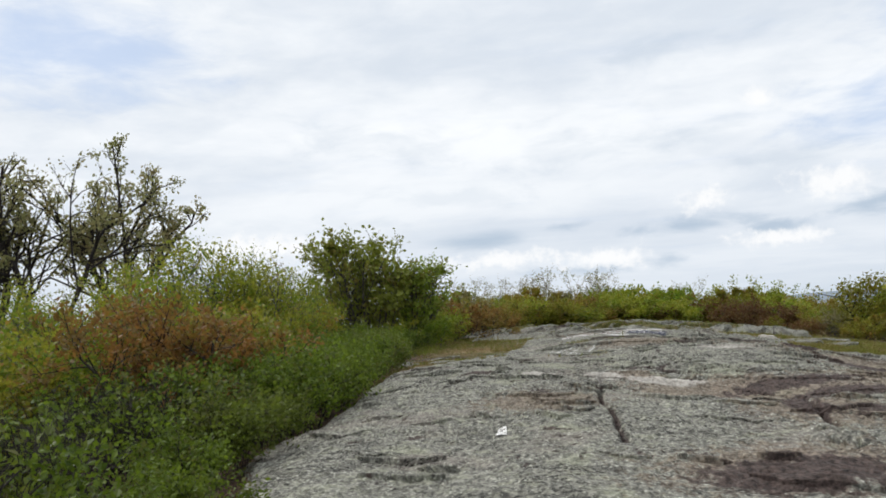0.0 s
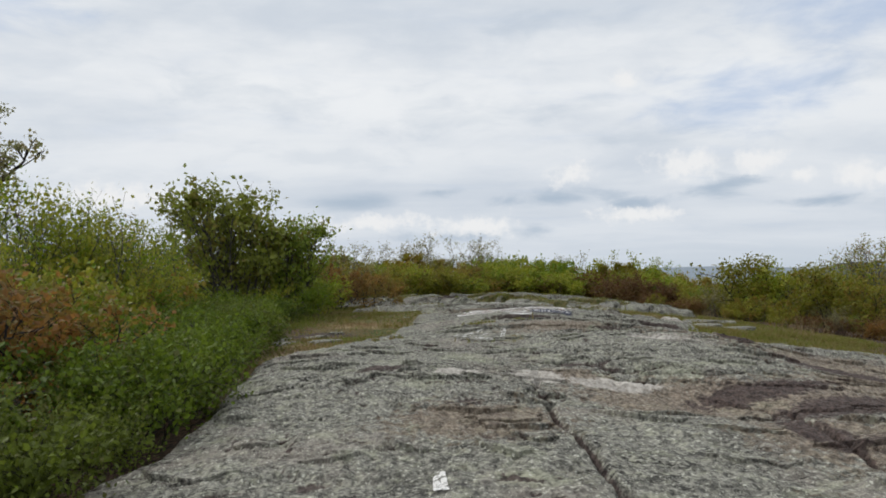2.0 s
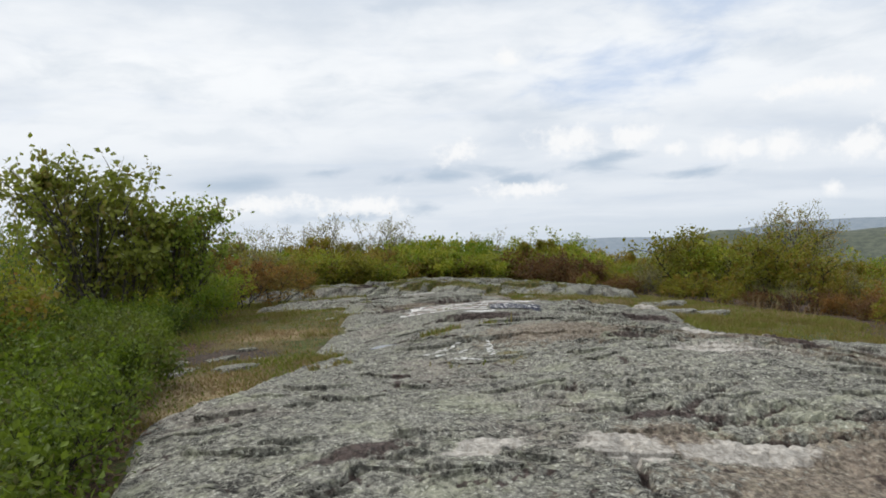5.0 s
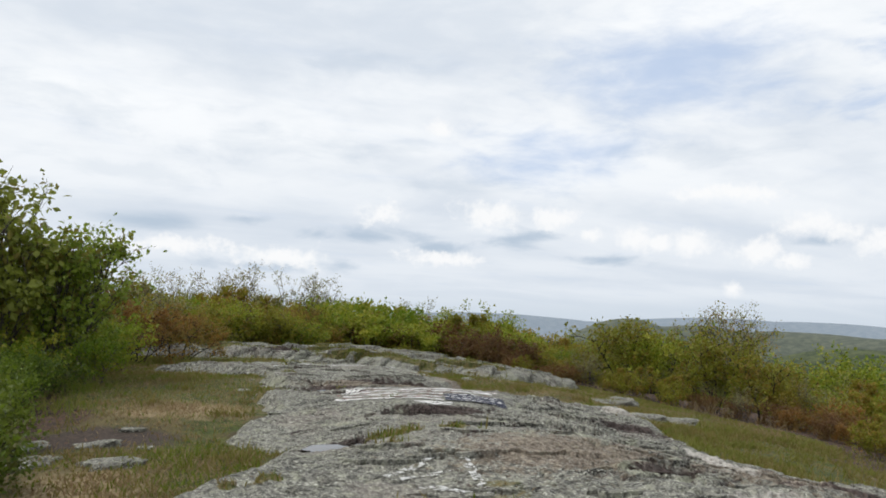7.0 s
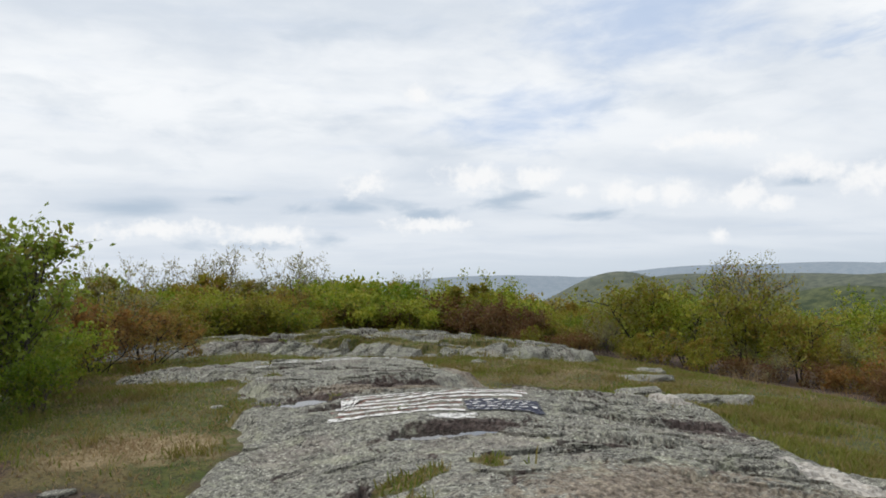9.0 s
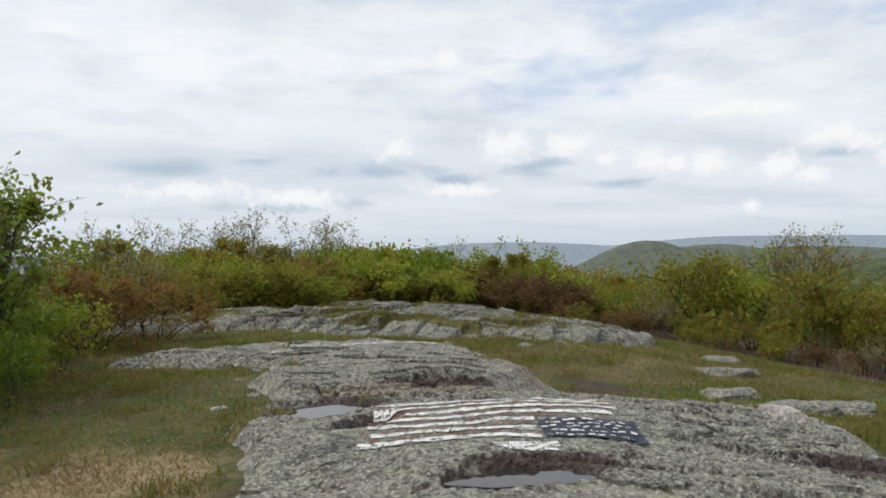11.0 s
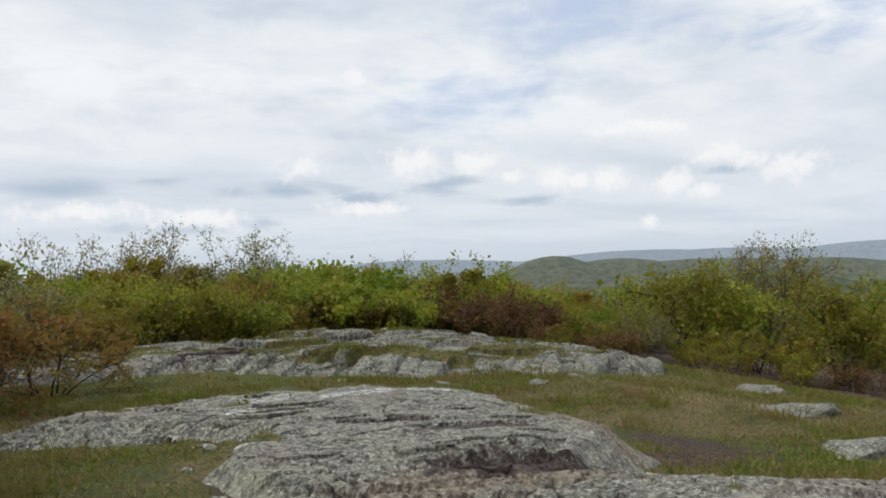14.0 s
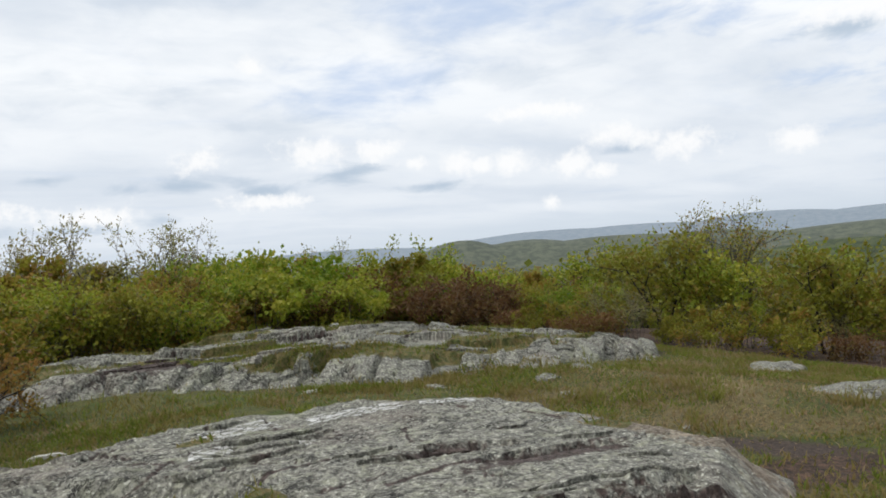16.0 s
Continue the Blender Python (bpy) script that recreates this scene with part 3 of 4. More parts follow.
# ---- bedrock outcrops ----
def rock_marks(x, y):
    dark = np.zeros_like(x)
    for cx, cy, rx, ry, t in ((2.15, 4.65, 0.8, 0.42, 8), (4.4, 7.7, 1.3, 0.40, 10), (3.8, 8.35, 0.9, 0.28, 10), (3.2, 6.8, 0.22, 0.7, -15), (2.5, 9.45, 0.4, 0.13, -20), (3.7, 15.7, 0.7, 0.22, -20), (2.8, 18.3, 0.8, 0.5, 0),
                              (4.2, 18.9, 0.9, 0.25, -15), (4.6, 20.0, 0.6, 0.12, -15), (0.35, 9.38, 0.40, 0.10, 15), (4.35, 14.6, 0.4, 0.2, 0), (6.9, 13.6, 0.5, 1.2, 0), (5.6, 9.3, 1.0, 0.35, -20), (6.4, 7.8, 1.2, 0.4, -10), (5.7, 11.3, 0.8, 0.25, -25), (4.0, 6.3, 0.8, 0.3, -15), (6.3, 15.2, 0.6, 0.25, -30), (4.2, 27.0, 0.9, 0.4, 10)):
        dark = np.maximum(dark, bump(x, y, cx, cy, rx, ry, t))
    # hollows darkened in colour for the shadow inside them
    for cx, cy, rx, ry, deep, turn in HOLLOWS:
        dark = np.maximum(dark, bump(x, y, cx, cy, rx * 1.1, ry * 1.2, turn))
    # joints between blocks painted dark, crevice shade laid into the colour
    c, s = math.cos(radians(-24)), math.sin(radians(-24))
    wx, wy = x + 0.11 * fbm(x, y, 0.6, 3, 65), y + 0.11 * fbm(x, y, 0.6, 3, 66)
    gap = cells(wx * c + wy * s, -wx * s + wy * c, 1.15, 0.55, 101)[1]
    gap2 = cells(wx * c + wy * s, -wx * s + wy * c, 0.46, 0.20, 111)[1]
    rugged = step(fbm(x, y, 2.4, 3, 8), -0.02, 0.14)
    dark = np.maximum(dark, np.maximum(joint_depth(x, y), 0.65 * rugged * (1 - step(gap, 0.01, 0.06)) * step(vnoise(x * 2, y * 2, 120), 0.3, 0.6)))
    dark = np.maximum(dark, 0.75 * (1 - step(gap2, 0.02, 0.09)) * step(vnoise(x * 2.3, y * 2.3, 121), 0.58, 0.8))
    pale = np.zeros_like(x)
    for cx, cy, rx, ry, t in ((1.85, 9.0, 0.24, 0.30, 30), (2.55, 8.78, 0.44, 0.17, -8), (4.2, 11.1, 0.5, 0.25, -20), (5.6, 13.2, 0.2, 0.9, -22), (7.6, 16.9, 0.6, 0.3, 0), (1.1, 9.25, 0.3, 0.12, 20)):
        pale = np.maximum(pale, bump(x, y, cx, cy, rx, ry, t))
    rust = np.zeros_like(x)
    for cx, cy, rx, ry, t in ((3.2, 8.3, 1.6, 0.7, -5), (0.9, 7.4, 0.8, 0.6, 0), (2.2, 4.8, 1.15, 0.7, 8), (3.3, 6.6, 0.8, 0.9, 0), (5.75, 19.8, 0.35, 0.95, 0), (3.6, 12.9, 1.3, 0.9, 0), (4.0, 18.7, 1.5, 0.5, -10), (6.2, 20.3, 0.6, 0.9, 30), (2.2, 9.0, 0.5, 0.4, 0), (5.2, 8.4, 1.2, 0.8, 0), (6.0, 10.0, 1.6, 1.3, 0), (5.2, 12.0, 1.0, 1.0, 0), (4.6, 6.2, 1.4, 1.0, 0), (3.9, 8.0, 1.3, 0.6, 10), (5.4, 7.4, 1.4, 0.6, 0)):
        rust = np.maximum(rust, bump(x, y, cx, cy, rx, ry, t))
    return np.stack([dark, pale, rust], -1)


def ledge_turf(x, y):
    """Strips of moss and grass that have a hold on the rock ledge and in its hollows."""
    strip = step(inside(LEDGE, x, y), 0.3, 0.7) * step(fbm(x * 0.5 - y * 0.15, y / 0.42 + x * 0.2, 2.0, 3, 14), 0.0, 0.07)
    rest = step(fbm(x, y, 0.8, 3, 19), 0.26, 0.31) * step(y, 10, 14) * (1 - step(y, 23.5, 24))
    return np.maximum(strip, 0.9 * rest)


def outcrop(name, outline, raised, cell, label, y0=-4.0):
    xs, ys = [p[0] for p in outline], [p[1] for p in outline]
    gx = np.arange(min(xs) - 0.7, max(xs) + 0.7, cell)
    gy = np.arange(max(min(ys) - 0.7, y0), max(ys) + 0.7, cell)
    x, y = np.meshgrid(gx, gy, indexing="ij")
    z, f = rock_height(x, y, outline, raised)
    faces = grid_faces(len(gx), len(gy))
    keep = f.ravel()[faces].max(1) > -0.25
    faces = faces[keep]
    used = np.unique(faces)
    remap = np.zeros(x.size, np.int64)
    remap[used] = np.arange(len(used))
    v = np.stack([x, y, z], -1).reshape(-1, 3)[used]
    me = mesh_of(name, v, remap[faces], ROCK, False)
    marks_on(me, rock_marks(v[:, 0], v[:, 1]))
    layer = me.attributes.new("turf", "FLOAT", "POINT")
    layer.data.foreach_set("value", ledge_turf(v[:, 0], v[:, 1]))
    return tagged(new(name, me), label, "rock", "bedrock outcrops")


outcrop("rock_outcrop", MAIN, 0.0, 0.032, "broad grey lichened bedrock dome with dark stains and cracks")
outcrop("rock_outcrop", MIDDLE, 0.02, 0.032, "low grey bedrock hump with brown-stained hollows")
outcrop("rock_outcrop", LEDGE, 0.06, 0.045, "long grey bedrock ledge with grassy strips before the shrubs")


def tread_grid(x0, y0, nx, ny, cell):
    """Heights of what one treads on, soil or rock, over a plain grid."""
    x, y = np.meshgrid(x0 + cell * np.arange(nx), y0 + cell * np.arange(ny), indexing="ij")
    h = soil_bed(x, y)
    for outline, raised in ((MAIN, 0.0), (MIDDLE, 0.02), (LEDGE, 0.06)):
        xs, ys = [p[0] for p in outline], [p[1] for p in outline]
        i0, i1 = max(int((min(xs) - 0.8 - x0) / cell), 0), int((max(xs) + 0.8 - x0) / cell)
        j0, j1 = max(int((min(ys) - 0.8 - y0) / cell), 0), int((max(ys) + 0.8 - y0) / cell)
        z, f = rock_height(x[i0:i1, j0:j1], y[i0:i1, j0:j1], outline, raised)
        h[i0:i1, j0:j1] = np.where(f > -0.25, np.maximum(h[i0:i1, j0:j1], z), h[i0:i1, j0:j1])
    return h


TREAD_X, TREAD_Y, TREAD = -7.0, 0.0, 0.036
TREAD_H = tread_grid(TREAD_X, TREAD_Y, 620, 890, TREAD)


def rock_surface(x, y):
    """Height of what one would tread on at a place near the path."""
    u = np.clip((np.asarray(x, float) - TREAD_X) / TREAD, 0, TREAD_H.shape[0] - 1.001)
    v = np.clip((np.asarray(y, float) - TREAD_Y) / TREAD, 0, TREAD_H.shape[1] - 1.001)
    i, j = u.astype(int), v.astype(int)
    u, v = u - i, v - j
    return (TREAD_H[i, j] * (1 - u) + TREAD_H[i + 1, j] * u) * (1 - v) + (TREAD_H[i, j + 1] * (1 - u) + TREAD_H[i + 1, j + 1] * u) * v


# ---- thin plates of rock that stand proud along the banding ----
OUTCROPS = [o for o in scene.objects if o.name.startswith("rock_outcrop")]


def plate(owner, x, y, long, wide, thick, turn, rng):
    k, rings = 18, (0.0, 0.55, 0.9, 1.0)
    a = np.linspace(0, 2 * math.pi, k, endpoint=False)
    rad = 1 + 0.22 * np.sin(2 * a + rng.uniform(0, 6)) + 0.16 * np.sin(5 * a + rng.uniform(0, 6)) + rng.normal(0, 0.07, k)
    c, s = math.cos(radians(turn)), math.sin(radians(turn))
    v = []
    for r in rings + (1.02,):
        u, w = r * rad * np.cos(a) * long, r * rad * np.sin(a) * wide
        px, py = x + u * c - w * s, y + u * s + w * c
        drop = 0.10 if r > 1 else 0.0
        slope = thick * (0.55 - 0.45 * w / wide)
        z = rock_surface(px, py) + slope * (1 if r < 0.95 else 0.8) - drop + 0.004
        v.append(np.stack([px, py, z], -1))
    v = np.stack(v, 1).reshape(-1, 3)
    me = mesh_of("rock_plate", v, grid_faces(k, len(rings) + 1, True)[:, ::-1], ROCK, False)
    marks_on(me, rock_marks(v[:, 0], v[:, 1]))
    piece("rock_plate", me, owner)


rng = np.random.default_rng(12)
for owner, x0, y0, x1, y1, outline, count in ((OUTCROPS[0], -1.2, 4.5, 7.0, 17.5, MAIN, 150), (OUTCROPS[1], 2.0, 18.6, 6.0, 23.0, MIDDLE, 20), (OUTCROPS[2], 1.0, 24.2, 12.0, 29.5, LEDGE, 70)):
    made = 0
    while made < count:
        x, y = rng.uniform(x0, x1), rng.uniform(y0, y1)
        if inside(outline, np.array([x]), np.array([y]))[0] < 0.35 or (2.3 < x < 5.4 and 15.8 < y < 18.2) or math.hypot(x - 0.4, y - 6.2) < 0.5:
            continue
        long = rng.uniform(0.10, 0.34)
        plate(owner, x, y, long, long * rng.uniform(0.25, 0.5), rng.uniform(0.02, 0.055), -22 + rng.normal(0, 14), rng)
        made += 1


# ---- loose slabs and stones ----
def boulder(name, x, y, rx, ry, rz, turn, label, seed, tilt=0.0, group="loose slabs in the turf"):
    bm = bmesh.new()
    bmesh.ops.create_icosphere(bm, subdivisions=4 if rx > 0.25 else 3, radius=1.0)
    rng = np.random.default_rng(seed)
    off = rng.uniform(0, 50, 3)
    planes = [Vector(rng.normal(0, 1, 3)).normalized() for _ in range(9)]
    for v in bm.verts:
        p = v.co.copy()
        for q in planes:
            over = p.dot(q) - 0.72
            if over > 0:
                p -= q * over * 0.85
        p *= 1 + 0.30 * noise.noise(p * 1.6 + Vector(off)) + 0.16 * noise.noise(p * 4 + Vector(off)) + 0.06 * noise.noise(p * 11 + Vector(off))
        v.co = (p.x * rx, p.y * ry, (p.z if p.z < 0.3 else 0.3 + (p.z - 0.3) * 0.25) * rz)
    me = bpy.data.meshes.new(name)
    bm.to_mesh(me)
    bm.free()
    me.polygons.foreach_set("use_smooth", np.ones(len(me.polygons), bool))
    me.materials.append(ROCK)
    marks_on(me, np.zeros((len(me.vertices), 3)))
    ob = tagged(new(name, me), label, "rock", group)
    ob.matrix_basis = pose(x, y, float(rock_surface([x], [y])[0]) - 0.08 * rz, tilt, 0, turn)
    return ob


SLAB = "pale grey flat rock slab half sunk in turf"
for k, (x, y, rx, ry, rz, turn) in enumerate([(9.8, 20.5, 0.75, 0.42, 0.22, -5), (8.3, 18.7, 0.55, 0.32, 0.22, 0), (8.4, 17.75, 0.60, 0.35, 0.25, -20), (9.3, 17.8, 0.42, 0.36, 0.25, -45),
                                              (11.6, 22.4, 0.6, 0.4, 0.2, 10), (-0.72, 14.6, 0.30, 0.22, 0.13, 30), (-0.05, 14.3, 0.30, 0.18, 0.12, 0),
                                              (-0.15, 15.2, 0.26, 0.14, 0.11, 20), (0.25, 15.1, 0.10, 0.07, 0.06, 0), (-0.75, 15.4, 0.26, 0.2, 0.12, 60), (0.15, 16.0, 0.16, 0.1, 0.1, 10)]):
    boulder("rock_slab", x, y, rx, ry, rz, turn, SLAB if k < 5 else "small lichened stone lying in bare mud", 100 + k)
for k, (x, y, r) in enumerate([(2.32, 19.8, 0.10), (2.3, 20.6, 0.07), (2.75, 21.5, 0.13), (2.45, 21.9, 0.11), (2.9, 21.7, 0.16), (2.6, 21.4, 0.1), (3.0, 12.2, 0.07), (7.5, 22.6, 0.12), (1.75, 16.3, 0.1),
                               (7.9, 23.3, 0.2), (8.9, 23.6, 0.26), (6.6, 23.9, 0.16), (3.2, 21.9, 0.12), (5.1, 18.4, 0.06), (7.0, 20.7, 0.07)]):
    boulder("stone", x, y, r * 0.9, r * 0.7, r * 0.5, 40 * k, "small broken grey stone beside the bedrock", 200 + k, 12, "loose stones")


# ---- pale splinters and scraps lying about ----
def splinter(x, y, long, wide, high, turn, tilt, label):
    """A broken sliver with slanting ends and an uneven top."""
    rng = np.random.default_rng(int(100 * x + y))
    u = np.linspace(-0.5, 0.5, 7)
    half = wide * 0.5 * np.array([0.35, 0.9, 1.0, 0.95, 1.0, 0.8, 0.3]) * rng.uniform(0.85, 1.1, 7)
    top = high * np.array([0.3, 0.9, 1.0, 0.9, 1.0, 0.8, 0.25])
    v = np.stack([np.stack([u * long, side * half * k, lift * top], -1) for side, k, lift in ((-1, 1, 0), (-1, 0.8, 1), (1, 0.8, 1), (1, 1, 0))], 0).reshape(-1, 3)
    me = mesh_of("pale_splinter", v, grid_faces(4, 7, True), PALE_STONE)
    ob = tagged(new("pale_splinter", me), label, "stone", "pale splinters")
    ob.matrix_basis = pose(x, y, float(rock_surface([x], [y])[0]) + 0.004, 0, tilt, turn)


PALE_STONE = bark_material("pale_quartz", (0.30, 0.29, 0.26), (0.50, 0.49, 0.45))
for x, y, long, wide, high, turn, tilt in ((5.36, 24.75, 0.24, 0.08, 0.03, -8, 0), (2.36, 23.86, 0.32, 0.09, 0.03, -12, 0), (2.75, 20.6, 0.22, 0.05, 0.02, 35, 0), (2.62, 21.2, 0.14, 0.06, 0.04, 20, 12),
                                           (2.45, 21.75, 0.13, 0.08, 0.05, 60, 15), (1.9, 19.2, 0.2, 0.06, 0.03, 10, 0)):
    splinter(x, y, long, wide, high, turn, tilt, "pale flat splinter of stone lying in the turf")
for x, y, turn in ((5.98, 20.42, 20), (6.08, 20.5, 100)):
    splinter(x, y, 0.09, 0.05, 0.05, turn, -60, "small white chip standing beside bare mud")


# ---- puddles and paint on the rock ----
def water_material():
    m, n, bsdf, _ = material("puddle_water", 0.04)
    at = n.add("ShaderNodeTexCoord").outputs["Object"]
    n.link(n.mix(n.noise(at, 3, 3), (0.020, 0.017, 0.015), (0.05, 0.045, 0.04)), bsdf.inputs["Base Color"])
    bsdf.inputs["Specular IOR Level"].default_value = 0.6
    relief(n, bsdf, n.noise(at, 9, 2), 0.05, 0.01)
    return m


WATER = water_material()
for cx, cy, rx, ry, turn, sink in ((1.86, 14.15, 0.36, 0.22, 15, 0.015), (3.40, 15.58, 0.46, 0.18, -20, 0.015), (2.78, 18.15, 0.42, 0.28, 0, 0.035), (2.9, 17.4, 0.26, 0.16, 10, 0.03)):
    k, c, s = 40, math.cos(radians(turn)), math.sin(radians(turn))
    turns = np.arange(40) / 40 * 2 * math.pi
    px, py = 1.35 * rx * np.cos(turns), 1.35 * ry * np.sin(turns)
    level = float(np.percentile(rock_surface(cx + px * c - py * s, cy + px * s + py * c), 40)) - sink
    bm = bmesh.new()
    ring = []
    for i in range(k):
        t = i / k * 2 * math.pi
        w = 1.0 + 0.14 * math.sin(3 * t + cx) + 0.08 * math.sin(7 * t + cy)
        u, v = rx * w * math.cos(t), ry * w * math.sin(t)
        ring.append(bm.verts.new((u * c - v * s, u * s + v * c, 0)))
    face = bm.faces.new(ring)
    bmesh.ops.extrude_face_region(bm, geom=[face])
    for v in ring:
        v.co.z -= 0.03
    bmesh.ops.recalc_face_normals(bm, faces=bm.faces[:])
    me = bpy.data.meshes.new("puddle")
    bm.to_mesh(me)
    bm.free()
    me.materials.append(WATER)
    ob = tagged(new("puddle", me), "shallow dark rain puddle in a hollow of the bedrock", "puddle", "puddles on the rock")
    ob.location = (cx, cy, level)

PAINT_WHITE = paint_material("worn_white_paint", (0.90, 0.89, 0.86), 0.505)
PAINT_FAINT = paint_material("faint_white_paint", (0.72, 0.72, 0.69), 0.462)
PAINT_RED = paint_material("worn_red_paint", (0.27, 0.12, 0.09), 0.475)
PAINT_BLUE = paint_material("worn_blue_paint", (0.035, 0.040, 0.070), 0.535)


def painted(name, parent, ax, ay, bx, by, width, mat, label="", lift=0.007, wander=0.02, cell=0.035):
    """A brush stroke that lies on the rock from a to b."""
    length = math.hypot(bx - ax, by - ay)
    nu, nv = max(int(length / cell), 2) + 1, max(int(width / 0.03), 2) + 1
    t, w = np.meshgrid(np.linspace(0, 1, nu), np.linspace(-0.5, 0.5, nv), indexing="ij")
    ux, uy = (bx - ax) / length, (by - ay) / length
    off = w * width * (1 + 0.5 * fbm(t * length + ax * 7, w * 0 + ay * 5, 0.25, 3, 5)) + wander * 2 * fbm(t * length + bx * 3, w * 0 + by, 0.5, 3, 6)
    x, y = ax + ux * t * length - uy * off, ay + uy * t * length + ux * off
    z = rock_surface(x, y) + lift
    me = mesh_of(name, np.stack([x, y, z], -1).reshape(-1, 3), grid_faces(nu, nv), mat, True)
    return piece(name, me, parent, label)


def thing(name, label, category, group="", m=None):
    ob = tagged(new(name), label, category, group)
    if m is not None:
        ob.matrix_basis = m
    return ob


flag = thing("painted_flag", "faded striped flag with starred blue corner painted on bedrock", "painting")
FX, FY, UX, UY, VX, VY = 2.56, 16.60, 2.08, -0.80, 0.54, 1.27
for k in range(13):
    v = (k + 0.5) / 13
    end = 0.63 if 0 <= k < 5 else 1.0 - 0.02 * abs(k - 9)
    start = 0.02 * (k % 3)
    ax, ay = FX + start * UX + v * VX, FY + start * UY + v * VY
    bx, by = FX + end * UX + v * VX, FY + end * UY + v * VY
    red = k % 2 == 1
    painted("stripe", flag, ax, ay, bx, by, 0.046 if red else 0.090, PAINT_RED if red else PAINT_WHITE, "rust-red stripe" if red else "white stripe", 0.010 if red else 0.013, 0.022)
canton = painted("blue_corner", flag, FX + 0.64 * UX + 0.19 * VX, FY + 0.64 * UY + 0.19 * VY, FX + 1.0 * UX + 0.19 * VX, FY + 1.0 * UY + 0.19 * VY, 0.46, PAINT_BLUE, "dark blue corner", 0.016, 0.01)
rng = np.random.default_rng(4)
for i in range(9):
    for j in range(5):
        u, v = 0.66 + 0.036 * i + 0.018 * (j % 2), 0.055 + 0.066 * j
        x, y = FX + u * UX + v * VX, FY + u * UY + v * VY
        dx, dy = rng.normal(0, 0.012, 2)
        painted("star", canton, x + dx - 0.026, y + dy + 0.006, x + dx + 0.026, y + dy - 0.012, 0.030, PAINT_WHITE, "", 0.024, 0.01, 0.03)

mark = thing("painted_triangle", "worn white painted lines forming a triangle on rock", "painting")
for ax, ay, bx, by, w in ((1.75, 12.62, 2.58, 13.10, 0.07), (2.58, 13.10, 2.32, 12.02, 0.08), (1.90, 12.30, 2.32, 12.04, 0.07), (1.85, 12.55, 2.30, 12.62, 0.05)):
    painted("line", mark, ax, ay, bx, by, w, PAINT_FAINT, "", 0.014, 0.03)
dab = thing("painted_dab", "short white paint strokes below the painted flag", "painting")
for ax, ay, bx, by, w in ((3.46, 16.10, 3.92, 15.94, 0.09), (3.62, 15.98, 3.86, 15.86, 0.07), (3.50, 16.04, 3.70, 15.92, 0.06)):
    painted("stroke", dab, ax, ay, bx, by, w, PAINT_WHITE, "", 0.007, 0.02)
smear = thing("painted_smear", "faint white paint smears along a bedrock crest", "painting")
for ax, ay, bx, by, w in ((3.3, 22.6, 3.9, 22.6, 0.35), (4.1, 22.4, 4.9, 22.1, 0.30), (3.0, 22.1, 3.3, 22.0, 0.3), (5.0, 22.0, 5.4, 21.7, 0.2), (3.5, 21.9, 3.7, 21.6, 0.25)):
    painted("stroke", smear, ax, ay, bx, by, w, PAINT_FAINT, "", 0.006, 0.05)
for x, y, w, l in ((0.40, 6.15, 0.085, 0.28), (5.75, 26.7, 0.16, 0.20)):
    blaze = thing("trail_blaze", "small white rectangular trail blaze painted on rock", "trail mark", "trail blazes")
    painted("paint_patch", blaze, x - 0.1 * w, y - l / 2, x + 0.3 * w, y + l / 2, w, PAINT_WHITE, "", 0.008, 0.004, 0.03)


# ---- plants ----
def tube(points, radii, sides=5):
    points, radii = np.asarray(points, float), np.asarray(radii, float)
    tan = np.gradient(points, axis=0)
    tan /= np.linalg.norm(tan, axis=1, keepdims=True) + 1e-9
    ref = np.where(np.abs(tan[:, 2:3]) > 0.9, [[1.0, 0, 0]], [[0, 0, 1.0]])
    s = np.cross(tan, ref)
    s /= np.linalg.norm(s, axis=1, keepdims=True) + 1e-9
    b = np.cross(tan, s)
    a = np.linspace(0, 2 * math.pi, sides, endpoint=False)
    v = points[:, None] + radii[:, None, None] * (np.cos(a)[None, :, None] * s[:, None] + np.sin(a)[None, :, None] * b[:, None])
    k = len(points)
    f = grid_faces(sides, k, True)
    v = v.transpose(1, 0, 2).reshape(-1, 3)
    return v, f


def grow(rng, start, way, length, radius, level, spec, lines, tips):
    """One branch that bends as it grows, and its side branches."""
    last = level >= spec["levels"] - 1
    n = 6 if level == 0 else 3 if last else 4
    pts, p, d = [np.array(start)], np.array(start, float), np.array(way, float)
    for i in range(n - 1):
        d = d + rng.normal(0, spec["crook"], 3) + np.array([0, 0, spec["rise"]])
        d /= np.linalg.norm(d)
        p = p + d * length / (n - 1)
        pts.append(p)
    pts = np.array(pts)
    lines.append((pts, np.linspace(radius, radius * (0.45 if level < spec["levels"] - 1 else 0.25), n)))
    if level >= spec["levels"] - 1:
        for t in np.linspace(0.25, 1, 4):
            i = t * (n - 1)
            j = min(int(i), n - 2)
            tips.append((pts[j] + (pts[j + 1] - pts[j]) * (i - j), d))
        return
    tips.extend([(pts[-1], d), (pts[-1], d), (0.5 * (pts[-1] + pts[-2]), d), (pts[-2], d)])
    count = spec["split"][level]
    for k in range(count):
        t = spec["bare"] + (1 - spec["bare"]) * (k + rng.uniform(0.2, 0.8)) / count if level == 0 else rng.uniform(0.25, 1)
        i = t * (n - 1)
        j = min(int(i), n - 2)
        at = pts[j] + (pts[j + 1] - pts[j]) * (i - j)
        side = rng.normal(0, 1, 3)
        side -= side.dot(d) * d
        side /= np.linalg.norm(side)
        w = d * (1 - spec["spread"]) + side * spec["spread"]
